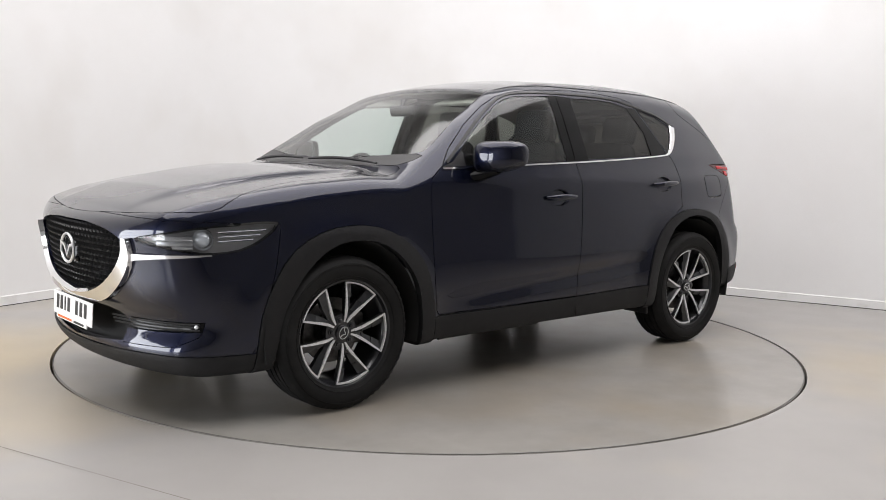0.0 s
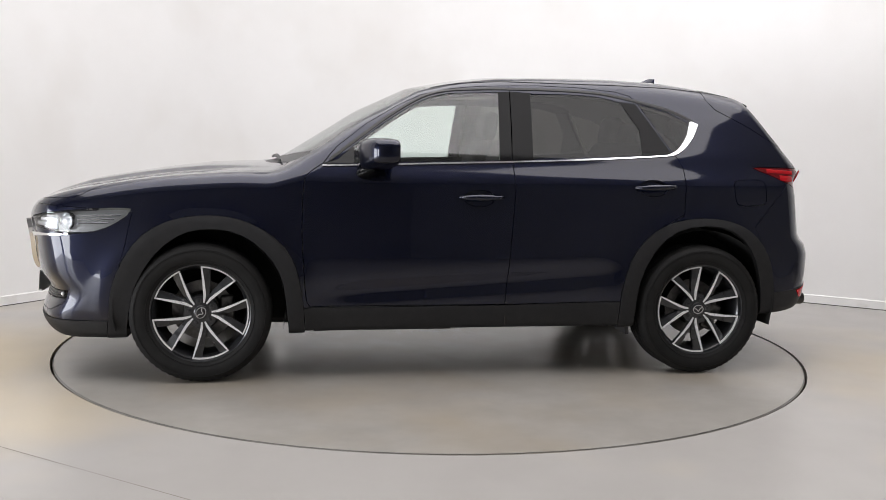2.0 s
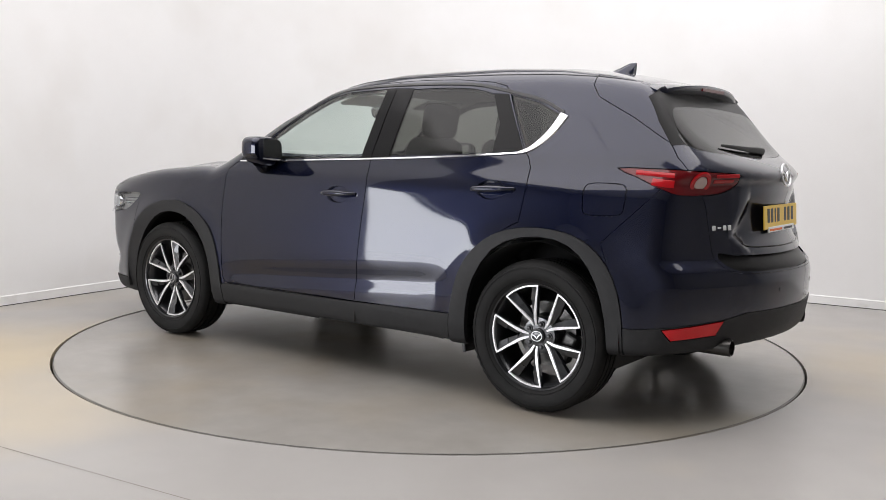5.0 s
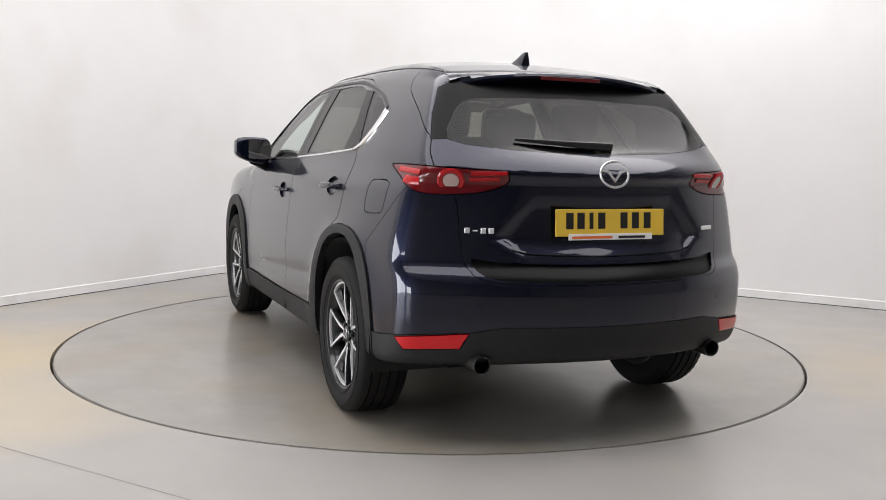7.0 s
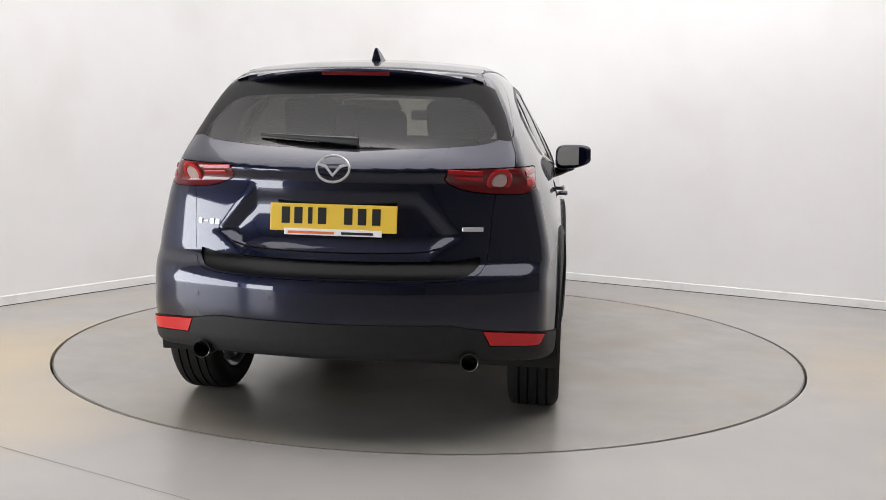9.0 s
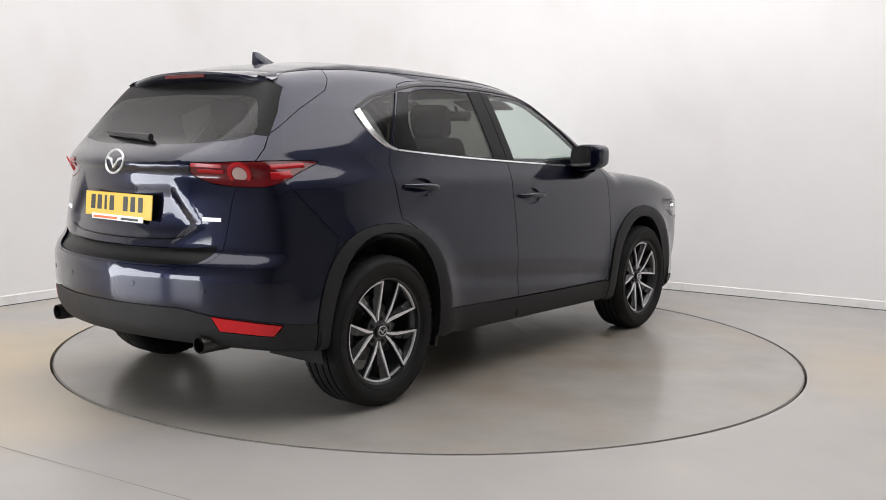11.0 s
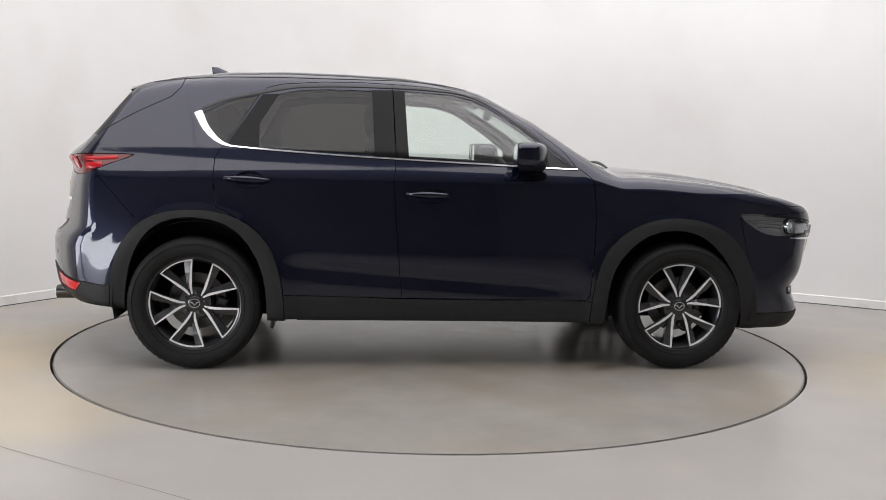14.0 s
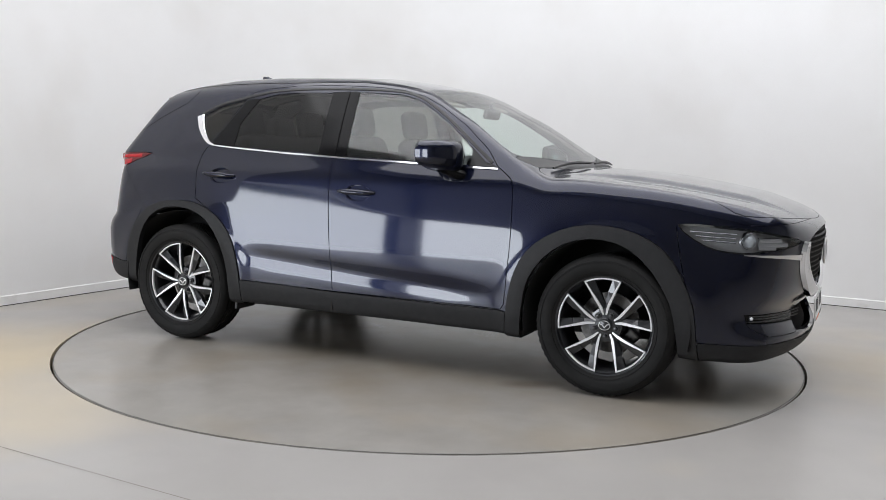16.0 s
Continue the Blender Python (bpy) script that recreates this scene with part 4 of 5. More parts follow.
def normal_at(p):
    g = form_normals(np.array([p[:]]))[0]
    return Vector(g).normalized()


def trims(root):
    for s in (1, -1):
        # bright line under the windows, sweeping up round the quarter glass
        low = rounded([(0.738, 1.118), (0.471, 1.126), (0.114, 1.140), (-0.274, 1.155), (-0.664, 1.173), (-0.995, 1.193), (-1.16, 1.205)], 4, False)
        pts = [on_side(x, z, s, 0.001) for x, z in low]
        bm = bmesh.new()
        ribbon(bm, pts, [normal_at(p) for p in pts], 0.0055, 0.006)
        part("window_line_trim", bm, CHROME, root, "thin chrome strip below the windows", smooth=True)
        bend = rounded([(-1.165, 1.206), (-1.215, 1.222), (-1.265, 1.260), (-1.315, 1.318), (-1.352, 1.390)], 4, False)
        pts = [on_side(x, z, s, 0.001) for x, z in bend]
        bm = bmesh.new()
        k = len(pts) - 1
        ribbon(bm, pts, [normal_at(p) for p in pts], [0.0065 + 0.020 * (i / k) ** 1.1 for i in range(k + 1)], 0.006)
        part("quarter_trim", bm, CHROME, root, "chrome flash behind the quarter window", smooth=True)
        # black seal along the window tops
        bm = bmesh.new()
        top = rounded([(0.70, 1.150), (0.54, 1.272), (0.39, 1.382), (0.241, 1.474), (0.15, 1.513), (0.05, 1.535), (-0.12, 1.548), (-0.289, 1.553), (-0.55, 1.555), (-0.80, 1.545), (-0.95, 1.520), (-1.10, 1.488), (-1.22, 1.458), (-1.345, 1.400)], 3, False)
        pts = [on_side(x, z, s, 0.0005) for x, z in top]
        ribbon(bm, pts, [normal_at(p) for p in pts], 0.009, 0.004)
        part("window_seal", bm, SATIN, root, "black rubber window seal", smooth=True)
        # door handles
        for x0, x1, z0, z1 in ((0.020, -0.212, 0.965, 0.968), (-0.955, -1.190, 1.028, 1.038)):
            bm = bmesh.new()
            path, rad = [], []
            for i in range(13):
                u = i / 12
                p = on_side(x0 + (x1 - x0) * u, z0 + (z1 - z0) * u, s, 0.004 + 0.034 * min(1, 3.2 * math.sin(math.pi * u)))
                path.append(p)
                rad.append(0.009 + 0.0075 * math.sin(math.pi * min(1, max(0, u * 1.1))))
            tube(bm, path, rad, 10, 0.75)
            part("door_handle", bm, PAINT, root, "body-coloured pull handle", smooth=True, angle=60)
        # mirror
        bm = bmesh.new()
        bmesh.ops.create_uvsphere(bm, u_segments=32, v_segments=20, radius=1.0)
        for v in bm.verts:
            c = v.co
            sup = (abs(c.x) ** 3.4 + abs(c.y) ** 4.2 + abs(c.z) ** 3.8) ** (1 / 3.8)
            c /= max(sup, 1e-6)
            back = max(0.0, -c.x)
            c.x = c.x * (1 - 0.25 * max(0, c.y)) if c.x > 0 else max(c.x, -0.72)
            c.z *= 1 - 0.22 * max(0, c.y) * (c.z < 0)
            v.co = Vector((0.450 + 0.092 * c.x - 0.030 * c.y, s * (0.962 + 0.116 * c.y), 1.184 + 0.080 * c.z * (1 - 0.10 * c.y) + 0.008 * c.y))
        mir = part("door_mirror", bm, PAINT, root, "body-coloured door mirror", smooth=True, angle=50)
        bm = bmesh.new()
        tube(bm, [(0.515, s * 0.840, 1.070), (0.505, s * 0.875, 1.082), (0.480, s * 0.915, 1.105), (0.462, s * 0.945, 1.128)], [0.055, 0.045, 0.036, 0.040], 14, 1.0)
        for v in bm.verts:
            v.co.z = 1.095 + (v.co.z - 1.095) * 0.62
        part("mirror_arm", bm, GLOSS, mir, "gloss black mirror foot", smooth=True, angle=60)
        bm = bmesh.new()
        outline = rounded([(-0.10, -0.050), (-0.02, -0.058), (0.07, -0.048), (0.102, -0.020), (0.100, 0.035), (0.075, 0.058), (-0.03, 0.062), (-0.098, 0.048)], 3)
        prism(bm, outline, Matrix.Translation((0.3785, s * 0.966, 1.187)) @ Matrix(((0, 0, -1, 0), (s, 0, 0, 0), (0, 1, 0, 0), (0, 0, 0, 1))) @ Matrix.Rotation(0, 4, "Z"), 0.004)
        part("mirror_glass", bm, MIRROR, mir, "silvered mirror glass")
        # headlamp inside
        bm = bmesh.new()
        bmesh.ops.create_uvsphere(bm, u_segments=20, v_segments=12, radius=0.036, matrix=Matrix.Translation((2.000, s * 0.775, 0.815)))
        part("projector", bm, LENS_BULB, root, "round projector lens in the headlamp", smooth=True)
        bm = bmesh.new()
        lathe(bm, [(0.037, 0.0), (0.044, 0.012), (0.047, 0.0), (0.044, -0.02)], 28, Matrix.Translation((2.003, s * 0.790, 0.815)) @ Matrix.Rotation(radians(-38 * s), 4, "Z"))
        part("projector_ring", bm, CHROME, root, "chrome ring round the projector", smooth=True)
        for z, xa, xb in ((0.800, 2.165, 2.05), (0.822, 2.140, 2.05), (0.785, 2.12, 2.05)):
            bm = bmesh.new()
            path = [on_side(xa + (xb - xa) * u, z, s, -0.026) for u in (0, 0.25, 0.5, 0.75, 1)]
            tube(bm, path, 0.0125, 8, 0.6)
            part("lamp_reflector", bm, SILVER, root, "bright reflector bar in the headlamp", smooth=True)
        for z, xa, xb in ((0.845, 1.95, 1.74), (0.825, 1.95, 1.77), (0.806, 1.95, 1.80)):
            bm = bmesh.new()
            path = [on_side(xa + (xb - xa) * u, z + 0.006 * u, s, -0.022) for u in (0, 0.25, 0.5, 0.75, 1)]
            tube(bm, path, 0.0035, 6, 1.0)
            part("lamp_rib", bm, CHROME_DARK, root, "thin bright rib in the headlamp", smooth=True)
        # tail lamp inside
        c = on_end(s * 0.650, 1.092, -1, 0.004)
        nn = normal_at(c)
        rot = nn.to_track_quat("Y", "Z").to_matrix().to_4x4()
        bm = bmesh.new()
        lathe(bm, [(0.034, 0.0), (0.036, 0.005), (0.050, 0.006), (0.056, 0.0)], 36, Matrix.Translation(c) @ rot)
        part("tail_ring", bm, RED, root, "bright red ring in the tail lamp", smooth=True)
        bm = bmesh.new()
        lathe(bm, [(0.001, 0.004), (0.02, 0.0045), (0.032, 0.0035), (0.034, 0.0)], 30, Matrix.Translation(c) @ rot)
        part("reversing_lamp", bm, FROST, root, "pale round reversing lamp", smooth=True)
        for z, half in ((1.122, 0.008), (1.098, 0.010)):
            bm = bmesh.new()
            pts = [on_end(s * (0.585 - 0.13 * u * (1 - 1.5 * (1.118 - z) * 10 * 0.5)), z + 0.004 * u, -1, 0.002) for u in (0, 0.33, 0.66, 1)]
            ribbon(bm, pts, [normal_at(p) for p in pts], half, 0.0015)
            part("tail_bar", bm, RED, root, "bright red bar in the tail lamp", smooth=True)
        for z, half in ((1.124, 0.011), (1.086, 0.017)):
            bm = bmesh.new()
            pts = [on_side(-1.935 + (0.17 if z > 1.1 else 0.09) * u, z + 0.010 * u, s, 0.002) for u in (0, 0.33, 0.66, 1)]
            ribbon(bm, pts, [normal_at(p) for p in pts], half, 0.0015)
            part("tail_bar", bm, RED, root, "bright red bar in the tail lamp", smooth=True)
        # exhaust tip
        bm = bmesh.new()
        lathe(bm, [(0.033, 0.09), (0.036, 0.092), (0.038, 0.085), (0.038, -0.06), (0.001, -0.06), (0.001, -0.055), (0.032, -0.05)], 28, Matrix.Translation((-2.068, s * 0.560, 0.368)) @ Matrix.Rotation(radians(90), 4, "Z"), closed=True)
        part("exhaust_tip", bm, TIP_METAL, root, "round dark chrome exhaust tip", smooth=True)
        # joint in the sill cladding
        bm = bmesh.new()
        box(bm, Matrix.Translation(on_side(-0.236, 0.335, s, 0.006)), 0.005, 0.008, 0.095)
        part("sill_joint", bm, SEAM, root, "dark joint in the sill cladding")
        # mud flap behind the rear wheel, jacking lip ahead of it
        bm = bmesh.new()
        box(bm, Matrix.Translation((-0.93, s * 0.79, 0.285)) @ Matrix.Rotation(radians(8), 4, "Y"), 0.02, 0.18, 0.13, 0.005)
        part("mud_flap", bm, SATIN, root, "small black mud flap")
        # wipers
    for y0, y1, x0, x1 in ((-0.62, -0.05, 0.965, 1.000), (0.02, 0.58, 1.005, 0.955)):
        bm = bmesh.new()
        path = [on_top(x0 + (x1 - x0) * u, y0 + (y1 - y0) * u, 0.016 + 0.008 * math.sin(math.pi * u)) for u in (0, 0.2, 0.4, 0.6, 0.8, 1)]
        tube(bm, path, [0.006, 0.008, 0.009, 0.009, 0.008, 0.005], 6)
        part("wiper", bm, SATIN, root, "black windscreen wiper", smooth=True)
    bm = bmesh.new()
    path = [on_end(0.36 - 0.43 * u, 1.262 - 0.024 * u, -1, 0.018 + 0.012 * u) for u in (0, 0.2, 0.4, 0.6, 0.8, 1)]
    tube(bm, path, [0.006, 0.009, 0.011, 0.013, 0.018, 0.020], 8, 0.7)
    part("rear_wiper", bm, SATIN, root, "black rear wiper", smooth=True)
    # roof edge strips and bumper sensors
    for s in (1, -1):
        bm = bmesh.new()
        pts = [on_top(x, s * y, 0.0005) for x, y in rounded([(0.14, 0.560), (-0.2, 0.572), (-0.6, 0.578), (-1.0, 0.572), (-1.4, 0.552), (-1.62, 0.535)], 4, False)]
        ribbon(bm, pts, [normal_at(p) for p in pts], 0.003, 0.002)
        part("roof_strip", bm, SATIN, root, "narrow black roof edge strip", smooth=True)
        for y, z in ((0.58, 0.600), (0.24, 0.610)):
            p = on_end(s * y, z, -1, 0.0)
            bm = bmesh.new()
            lathe(bm, [(0.0115, 0.0), (0.0105, 0.002), (0.001, 0.0022)], 16, Matrix.Translation(p) @ normal_at(p).to_track_quat("Y", "Z").to_matrix().to_4x4())
            part("parking_sensor", bm, PAINT, root, "small round parking sensor", smooth=True)
    # shark fin aerial
    bm = bmesh.new()
    rows = []
    for u in (0.0, 0.2, 0.4, 0.6, 0.8, 0.95):
        x_a, x_b = -1.165 - 0.185 * u ** 0.75, -1.372 - 0.012 * u
        z = 1.626 + FIN_H * u
        w = 0.034 * (1 - u) ** 0.8 + 0.004
        ring = [(x_a, 0), (x_a * 0.75 + x_b * 0.25, 0.75 * w), (x_a * 0.4 + x_b * 0.6, w), (x_b, 0.6 * w), (x_b, -0.6 * w), (x_a * 0.4 + x_b * 0.6, -w), (x_a * 0.75 + x_b * 0.25, -0.75 * w)]
        rows.append([bm.verts.new((x, y, z)) for x, y in ring])
    for p, q in zip(rows, rows[1:]):
        for k in range(7):
            bm.faces.new((p[k], p[(k + 1) % 7], q[(k + 1) % 7], q[k]))
    bm.faces.new(rows[-1])
    part("roof_aerial", bm, PAINT, root, "body-coloured shark fin aerial", smooth=True, angle=50)
    # roof spoiler over the rear glass
    bm = bmesh.new()
    rows = []
    for k in range(25):
        y = -0.55 + 1.1 * k / 24
        e = abs(y) / 0.58
        z = on_top(-1.66, min(max(y, -0.56), 0.56)).z - (0.03 if e > 0.95 else 0)
        tip_x, tip_z = -1.805 + 0.10 * e ** 3, 1.548 - 0.050 * e * e - 0.03 * e ** 8
        rows.append([bm.verts.new(q) for q in ((-1.64, y, z - 0.004), (-1.70, y, z - 0.006 - 0.4 * (z - tip_z - 0.012) * 0.5), (-1.745, y, tip_z * 0.55 + z * 0.45 - 0.002), (tip_x, y, tip_z + 0.006), (tip_x - 0.004, y, tip_z - 0.004), (tip_x + 0.004, y, tip_z - 0.018), (-1.745 + 0.04 * e ** 3, y, tip_z - 0.045), (-1.70, y, tip_z - 0.060))])
    for p, q in zip(rows, rows[1:]):
        for i in range(7):
            bm.faces.new((p[i], p[i + 1], q[i + 1], q[i]))
    for row in (rows[0], rows[-1]):
        bm.faces.new(row)
    sp = part("roof_spoiler", bm, PAINT, root, "body-coloured roof spoiler", smooth=True, angle=35)
    bm = bmesh.new()
    box(bm, Matrix.Translation((-1.802, 0, 1.533)), 0.012, 0.30, 0.018, 0.003)
    part("brake_lamp", bm, RED_DARK, sp, "narrow red high brake lamp")


def nose_and_tail(root):
    # honeycomb grille
    bm = bmesh.new()
    outline = both_end(rounded([(0.0, 0.862), (0.20, 0.860), (0.40, 0.840), (0.515, 0.795), (0.508, 0.72), (0.430, 0.625), (0.27, 0.552), (0.0, 0.535)], 3, False))
    step = 0.034
    cells = []
    for j in range(-8, 9):
        for i in range(-20, 21):
            y, z = (i + 0.5 * (j % 2)) * step, 0.70 + j * step * 0.80
            cells.append((y, z))
    hit = inside_outline(np.array([c[0] for c in cells]), np.array([c[1] for c in cells]), outline)
    for (y, z), h in zip(cells, hit):
        if not h:
            continue
        x = on_end(y, z, 1, -0.022).x
        rings = []
        for r, dx in ((0.0205, 0.0), (0.0170, 0.006), (0.0150, 0.0), (0.0145, -0.03)):
            rings.append([bm.verts.new((x + dx, y + r * math.sin(a), z + 0.92 * r * math.cos(a))) for a in (math.pi * k / 3 for k in range(6))])
        for p, q in zip(rings, rings[1:]):
            for k in range(6):
                bm.faces.new((p[k], p[(k + 1) % 6], q[(k + 1) % 6], q[k]))
    part("grille_mesh", bm, SATIN, root, "gloss black honeycomb grille mesh")
    # chrome surround: a wide swept frame under the grille, running out below the lamps
    bm = bmesh.new()
    half = rounded([(0.555, 0.812), (0.545, 0.735), (0.478, 0.642), (0.360, 0.566), (0.20, 0.528), (0.0, 0.518)], 3, False)
    line = [(y, z) for y, z in half] + [(-y, z) for y, z in half[-2::-1]]
    pts = [on_end(y, z, 1, 0.002) for y, z in line]
    k = len(pts) - 1
    wid = [0.014 + 0.028 * math.sin(math.pi * min(i, k - i) / (k / 2)) ** 0.8 for i in range(k + 1)]
    ribbon(bm, pts, [normal_at(p) for p in pts], wid, 0.022)
    part("grille_frame", bm, CHROME, root, "broad chrome frame under the grille", smooth=True, angle=30)
    for s in (1, -1):
        bm = bmesh.new()
        pts = [on_end(s * 0.53, 0.730, 1, 0.004), on_side(2.185, 0.742, s, 0.004), on_side(2.13, 0.748, s, 0.004), on_side(2.06, 0.750, s, 0.003), on_side(1.99, 0.752, s, 0.002)]
        ribbon(bm, pts, [normal_at(p) for p in pts], [0.020, 0.013, 0.009, 0.006, 0.003], 0.012)
        part("lamp_trim", bm, CHROME, root, "chrome blade below the headlamp", smooth=True)
        for i in range(3):
            bm = bmesh.new()
            pts = [on_side(2.205 - 0.18 * u, 0.446 + 0.010 * u - 0.013 * i, s, 0.003) for u in (0, 0.25, 0.5, 0.75, 1)]
            tube(bm, pts, 0.004, 6)
            part("fog_rib", bm, SATIN, root, "black rib in the fog strip", smooth=True)
        bm = bmesh.new()
        p = on_side(2.035, 0.445, s, 0.004)
        bmesh.ops.create_uvsphere(bm, u_segments=14, v_segments=8, radius=0.010, matrix=Matrix.Translation(p))
        part("fog_lamp", bm, LENS_BULB, root, "small round fog lamp", smooth=True)
    # front plate and badge
    facing = Matrix(((0, 0, 1, 0), (1, 0, 0, 0), (0, 1, 0, 0), (0, 0, 0, 1)))
    bm = bmesh.new()
    x = on_end(0, 0.70, 1).x
    box(bm, Matrix.Translation((x - 0.035, 0, 0.720)), 0.05, 0.17, 0.12, 0.02)
    part("badge_mount", bm, GLOSS, root, "gloss black badge mount")
    bm = bmesh.new()
    emblem(bm, Matrix.Translation((x - 0.002, 0, 0.722)) @ facing, 0.066, 0.008)
    part("front_badge", bm, BADGE, root, "chrome oval winged badge", smooth=True, angle=40)
    plate(root, Matrix.Translation((2.282, 0, FRONT_PLATE_Z)) @ Matrix.Rotation(radians(-3), 4, "Y") @ facing, PLATE_W, "white front number plate with dark bars")
    aft = Matrix(((0, 0, -1, 0), (-1, 0, 0, 0), (0, 1, 0, 0), (0, 0, 0, 1)))
    plate(root, Matrix.Translation((on_end(0, 0.93, -1).x - 0.008, 0, 0.932)) @ Matrix.Rotation(radians(4), 4, "Y") @ aft, PLATE_Y, "yellow rear number plate with dark bars")
    bm = bmesh.new()
    p = on_end(0, 1.128, -1, -0.006)
    emblem(bm, Matrix.Translation(p) @ Matrix.Rotation(radians(12), 4, "Y") @ aft, 0.053, 0.008)
    part("rear_badge", bm, BADGE, root, "chrome oval winged badge", smooth=True, angle=40)
    for y, z, w, n in ((0.553, 0.897, 0.118, 4), (-0.553, 0.897, 0.090, 1)):
        bm = bmesh.new()
        for i in range(n):
            u = y + w * ((i + 0.5) / n - 0.5)
            p = on_end(u, z, -1, 0.002)
            nn = normal_at(p)
            m = Matrix.Translation(p) @ nn.to_track_quat("Z", "Y").to_matrix().to_4x4()
            box(bm, m, w / n * (0.70 if n > 1 else 1), 0.017 if n == 1 else (0.022, 0.022, 0.006, 0.022)[i], 0.004, 0.0015, 1)
        part("tailgate_badge", bm, BADGE, root, "small silver badge bars")
    # pleat across the tailgate under the plate
    bm = bmesh.new()
    pts = [on_end(y, z, -1, 0.0) for y, z in rounded([(0.43, 0.822), (0.36, 0.806), (0.2, 0.800), (0, 0.798), (-0.2, 0.800), (-0.36, 0.806), (-0.43, 0.822)], 3, False)]
    tube(bm, pts, 0.004, 6)
    part("tailgate_grip", bm, GLOSS, root, "narrow tailgate grip line", smooth=True)


def plate(root, m, material, label):
    bm = bmesh.new()
    box(bm, m, 0.520, 0.111, 0.006, 0.004)
    board = part("number_plate", bm, material, root, label)
    for i, x in enumerate((-0.195, -0.143, -0.094, -0.045, 0.062, 0.118, 0.176)):
        bm = bmesh.new()
        box(bm, m @ Matrix.Translation((x, 0.008, 0.0035)), 0.018 if i == 2 else 0.034, 0.066, 0.001)
        part("character_bar", bm, INK, board, "dark character bar")
    bm = bmesh.new()
    box(bm, m @ Matrix.Translation((0, -0.058, 0.002)), 0.40, 0.026, 0.006, 0.002)
    part("plate_strip", bm, PLATE_W, board, "white dealer strip below the plate")
    bm = bmesh.new()
    box(bm, m @ Matrix.Translation((-0.09, -0.060, 0.0055)), 0.19, 0.010, 0.001)
    part("orange_bar", bm, ORANGE, board)
    bm = bmesh.new()
    box(bm, m @ Matrix.Translation((0.10, -0.060, 0.0055)), 0.13, 0.010, 0.001)
    part("dark_bar", bm, INK, board)


# ---- cabin
def seat(root, x, y, wide, rest=True):
    bm = bmesh.new()
    box(bm, Matrix.Translation((x, y, 0.62)) @ Matrix.Rotation(radians(-6), 4, "Y"), 0.50, wide, 0.20, 0.06, 3)
    cushion = part("seat", bm, FABRIC, root, "black cloth seat", smooth=True)
    bm = bmesh.new()
    box(bm, Matrix.Translation((x - 0.30, y, 0.96)) @ Matrix.Rotation(radians(-16), 4, "Y"), 0.16, wide * 0.96, 0.66, 0.07, 3)
    for v in bm.verts:
        if v.co.z > 1.1:
            v.co.y = y + (v.co.y - y) * 0.82
    part("seat_back", bm, FABRIC, cushion, smooth=True)


def headrest(root, x, y, z=1.37):
    bm = bmesh.new()
    box(bm, Matrix.Translation((x, y, z)) @ Matrix.Rotation(radians(-10), 4, "Y"), 0.10, 0.26, 0.19, 0.045, 3)
    hr = part("headrest", bm, FABRIC, root, "black cloth headrest", smooth=True)
    bm = bmesh.new()
    for d in (-0.06, 0.06):
        tube(bm, [(x + 0.025, y + d, z - 0.16), (x + 0.01, y + d, z - 0.04)], 0.006, 6)
    part("headrest_post", bm, SILVER, hr)


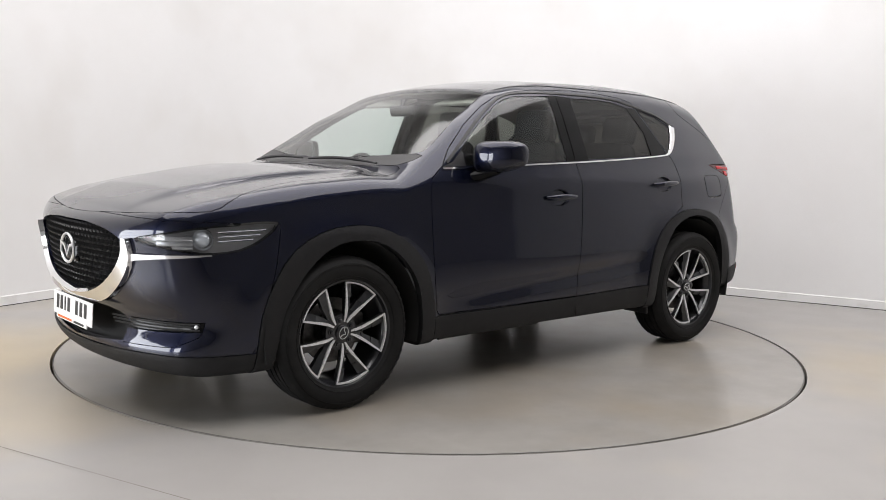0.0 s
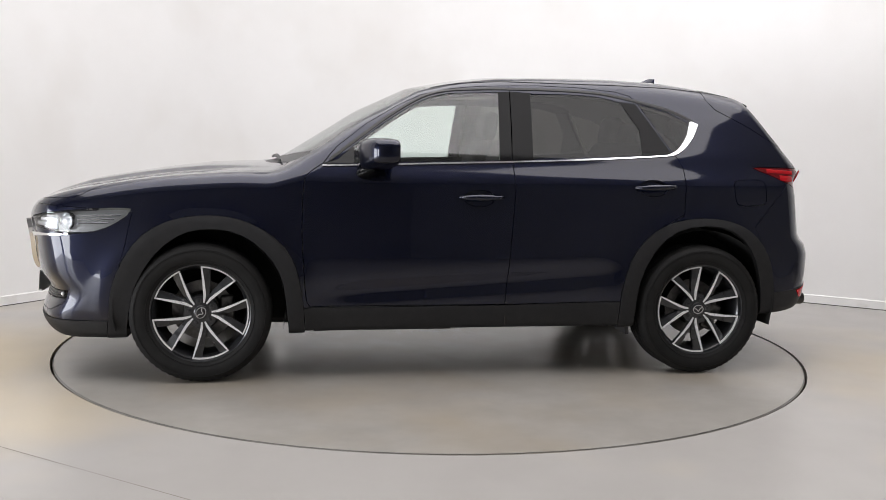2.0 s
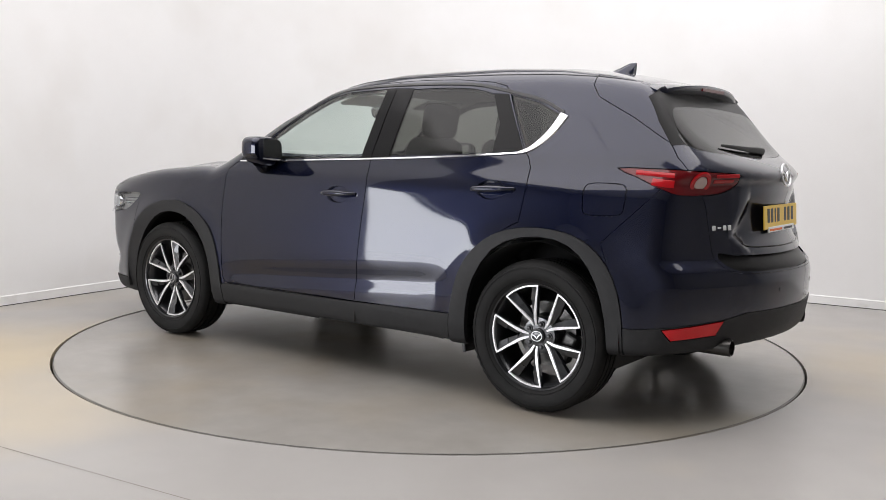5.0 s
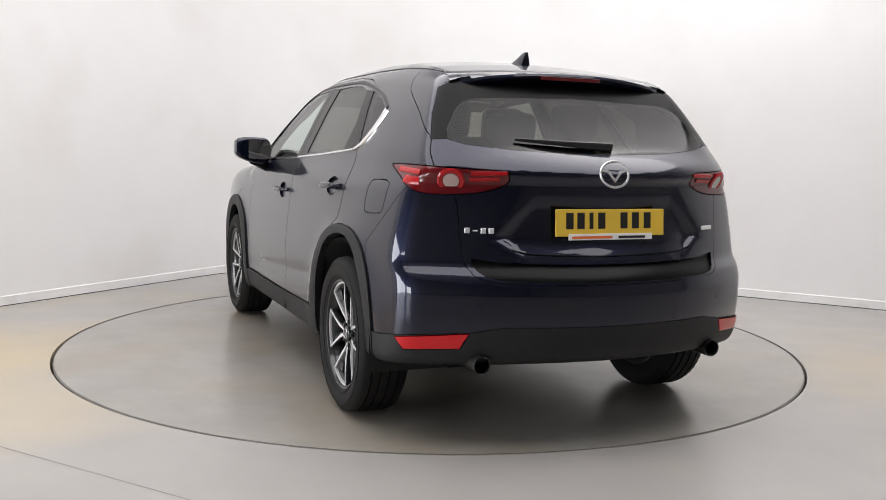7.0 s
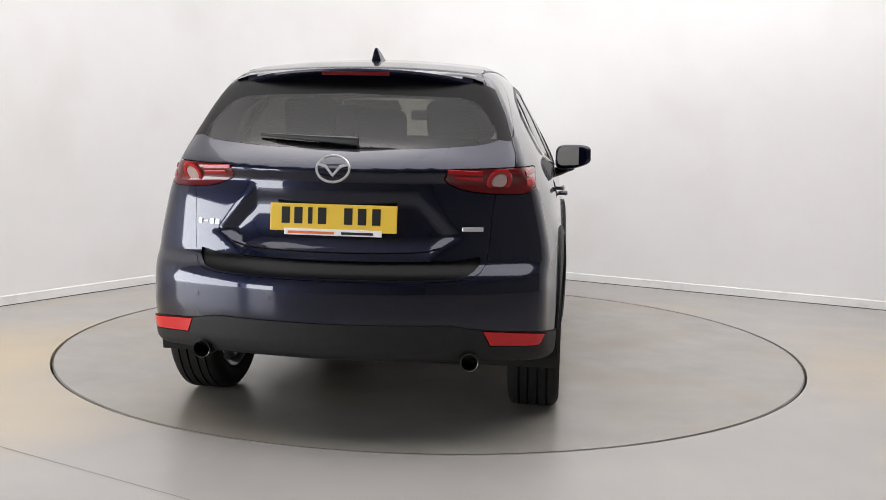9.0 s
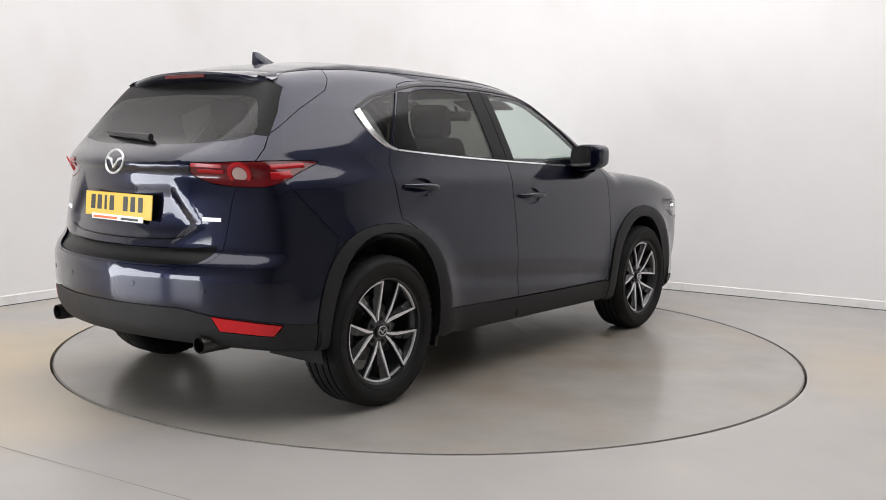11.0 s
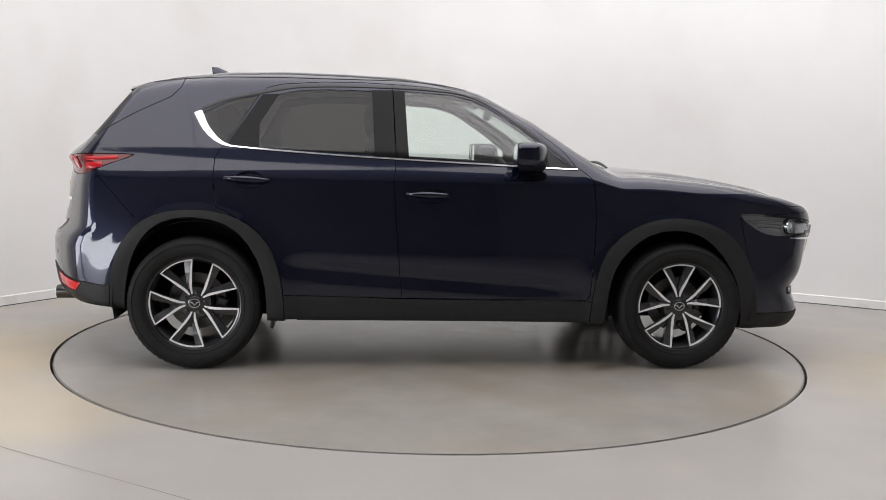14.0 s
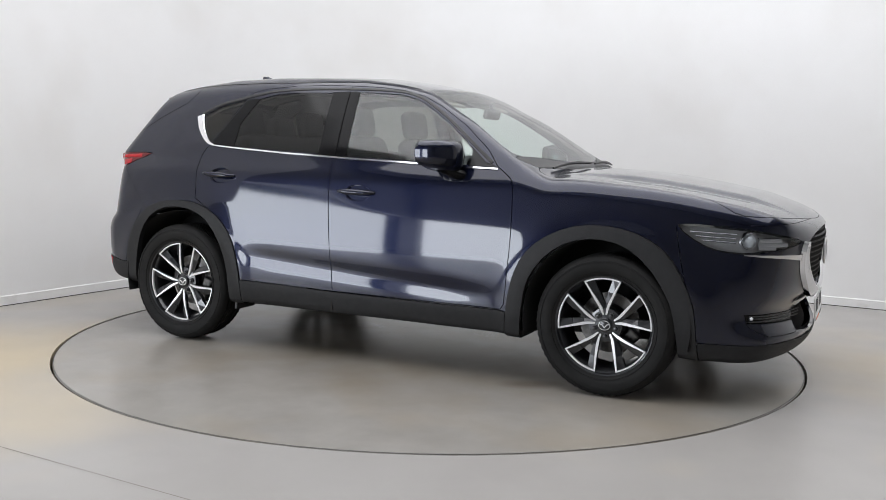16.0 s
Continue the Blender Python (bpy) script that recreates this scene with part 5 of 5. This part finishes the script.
def cabin(root):
    for y in (0.37, -0.37):
        seat(root, 0.02, y, 0.50)
        headrest(root, -0.385, y)
    seat(root, -0.83, 0, 1.26)
    for y in (0.36, 0.0, -0.36):
        headrest(root, -1.235, y, 1.36 if y else 1.31)
    bm = bmesh.new()
    box(bm, Matrix.Translation((0.72, 0, 0.93)), 0.42, 1.42, 0.26, 0.07, 3)
    part("dashboard", bm, CABIN, root, "dark soft dashboard", smooth=True)
    bm = bmesh.new()
    box(bm, Matrix.Translation((0.60, 0.02, 1.105)) @ Matrix.Rotation(radians(12), 4, "Y"), 0.015, 0.22, 0.11, 0.006)
    part("dash_screen", bm, GLOSS, root, "black dashboard screen")
    bm = bmesh.new()
    tilt = Matrix.Translation((0.44, -0.37, 1.00)) @ Matrix.Rotation(radians(-24), 4, "Y")
    tube(bm, [tilt @ Vector((0, 0.185 * math.cos(a), 0.185 * math.sin(a))) for a in (2 * math.pi * k / 28 for k in range(29))], 0.015, 8, caps=False, up=tilt.to_3x3() @ Vector((1, 0, 0)))
    tube(bm, [tilt @ Vector((0.03, 0, 0)), Vector((0.62, -0.37, 0.95))], 0.045, 10)
    for a in (0, 180, 270):
        tube(bm, [tilt @ Vector((0.02, 0, 0)), tilt @ Vector((0, 0.18 * math.cos(radians(a)), 0.18 * math.sin(radians(a))))], 0.016, 6)
    part("steering_wheel", bm, CABIN, root, "dark steering wheel", smooth=True, angle=60)
    bm = bmesh.new()
    box(bm, Matrix.Translation((0.345, 0, 1.435)) @ Matrix.Rotation(radians(12), 4, "Y"), 0.03, 0.23, 0.065, 0.02, 3)
    tube(bm, [(0.35, 0, 1.45), (0.335, 0, 1.50)], 0.012, 6)
    part("cabin_mirror", bm, CABIN, root, "dark rear-view mirror", smooth=True)
    for y in (0.34, -0.34):
        bm = bmesh.new()
        box(bm, Matrix.Translation((0.17, y, 1.492)) @ Matrix.Rotation(radians(18), 4, "Y"), 0.15, 0.36, 0.018, 0.007)
        part("sun_visor", bm, LINING, root, "pale folded sun visor", smooth=True)
    bm = bmesh.new()
    box(bm, Matrix.Translation((-0.35, 0, 0.41)), 2.5, 1.08, 0.12, 0.03)
    part("cabin_floor", bm, CABIN, root, "dark carpeted cabin floor")
    bm = bmesh.new()
    box(bm, Matrix.Translation((-1.62, 0, 1.02)), 0.66, 1.16, 0.03, 0.01)
    part("load_cover", bm, CABIN, root, "dark load cover")
    # underside
    bm = bmesh.new()
    box(bm, Matrix.Translation((0.1, 0, 0.275)), 3.5, 1.02, 0.09, 0.03)
    for x in (-0.6, -0.2, 0.25):
        box(bm, Matrix.Translation((x, 0.0, 0.255)), 0.30, 1.44, 0.04, 0.015)
    box(bm, Matrix.Translation((-HUB_X, 0, 0.33)), 0.10, 1.5, 0.08, 0.02)
    box(bm, Matrix.Translation((HUB_X, 0, 0.33)), 0.10, 1.5, 0.08, 0.02)
    part("underbody", bm, SATIN, root, "black underbody trays and axles")


# ---- the place and what stands in it
room()
floor_joint()
table = turntable()
suv = car()
wheels(suv)
trims(suv)
nose_and_tail(suv)
cabin(suv)

TURN = [(0.0, 219.9), (0.5, 212.2), (1.0, 204.41), (1.5, 196.7), (2.0, 188.97), (2.5, 181.39), (3.0, 173.79), (3.5, 166.29), (4.0, 158.48),
        (6.5, 119.87), (7.0, 112.11), (7.5, 104.73), (8.0, 96.97), (8.5, 89.71), (9.0, 81.95), (9.5, 74.75), (10.0, 67.04),
        (12.5, 28.47), (13.0, 20.62), (13.5, 12.82), (14.0, 4.91), (14.5, -2.91), (15.0, -10.67), (15.5, -18.35), (16.0, -26.08)]


def motions():
    walk(table, [(t, pose(0, 0, 0, 0, 0, a)) for t, a in TURN])
    walk(suv, [(t, pose(0, 0, 0, 0, 0, a) @ pose(-0.004, 0.0975, 0)) for t, a in TURN])


motions()
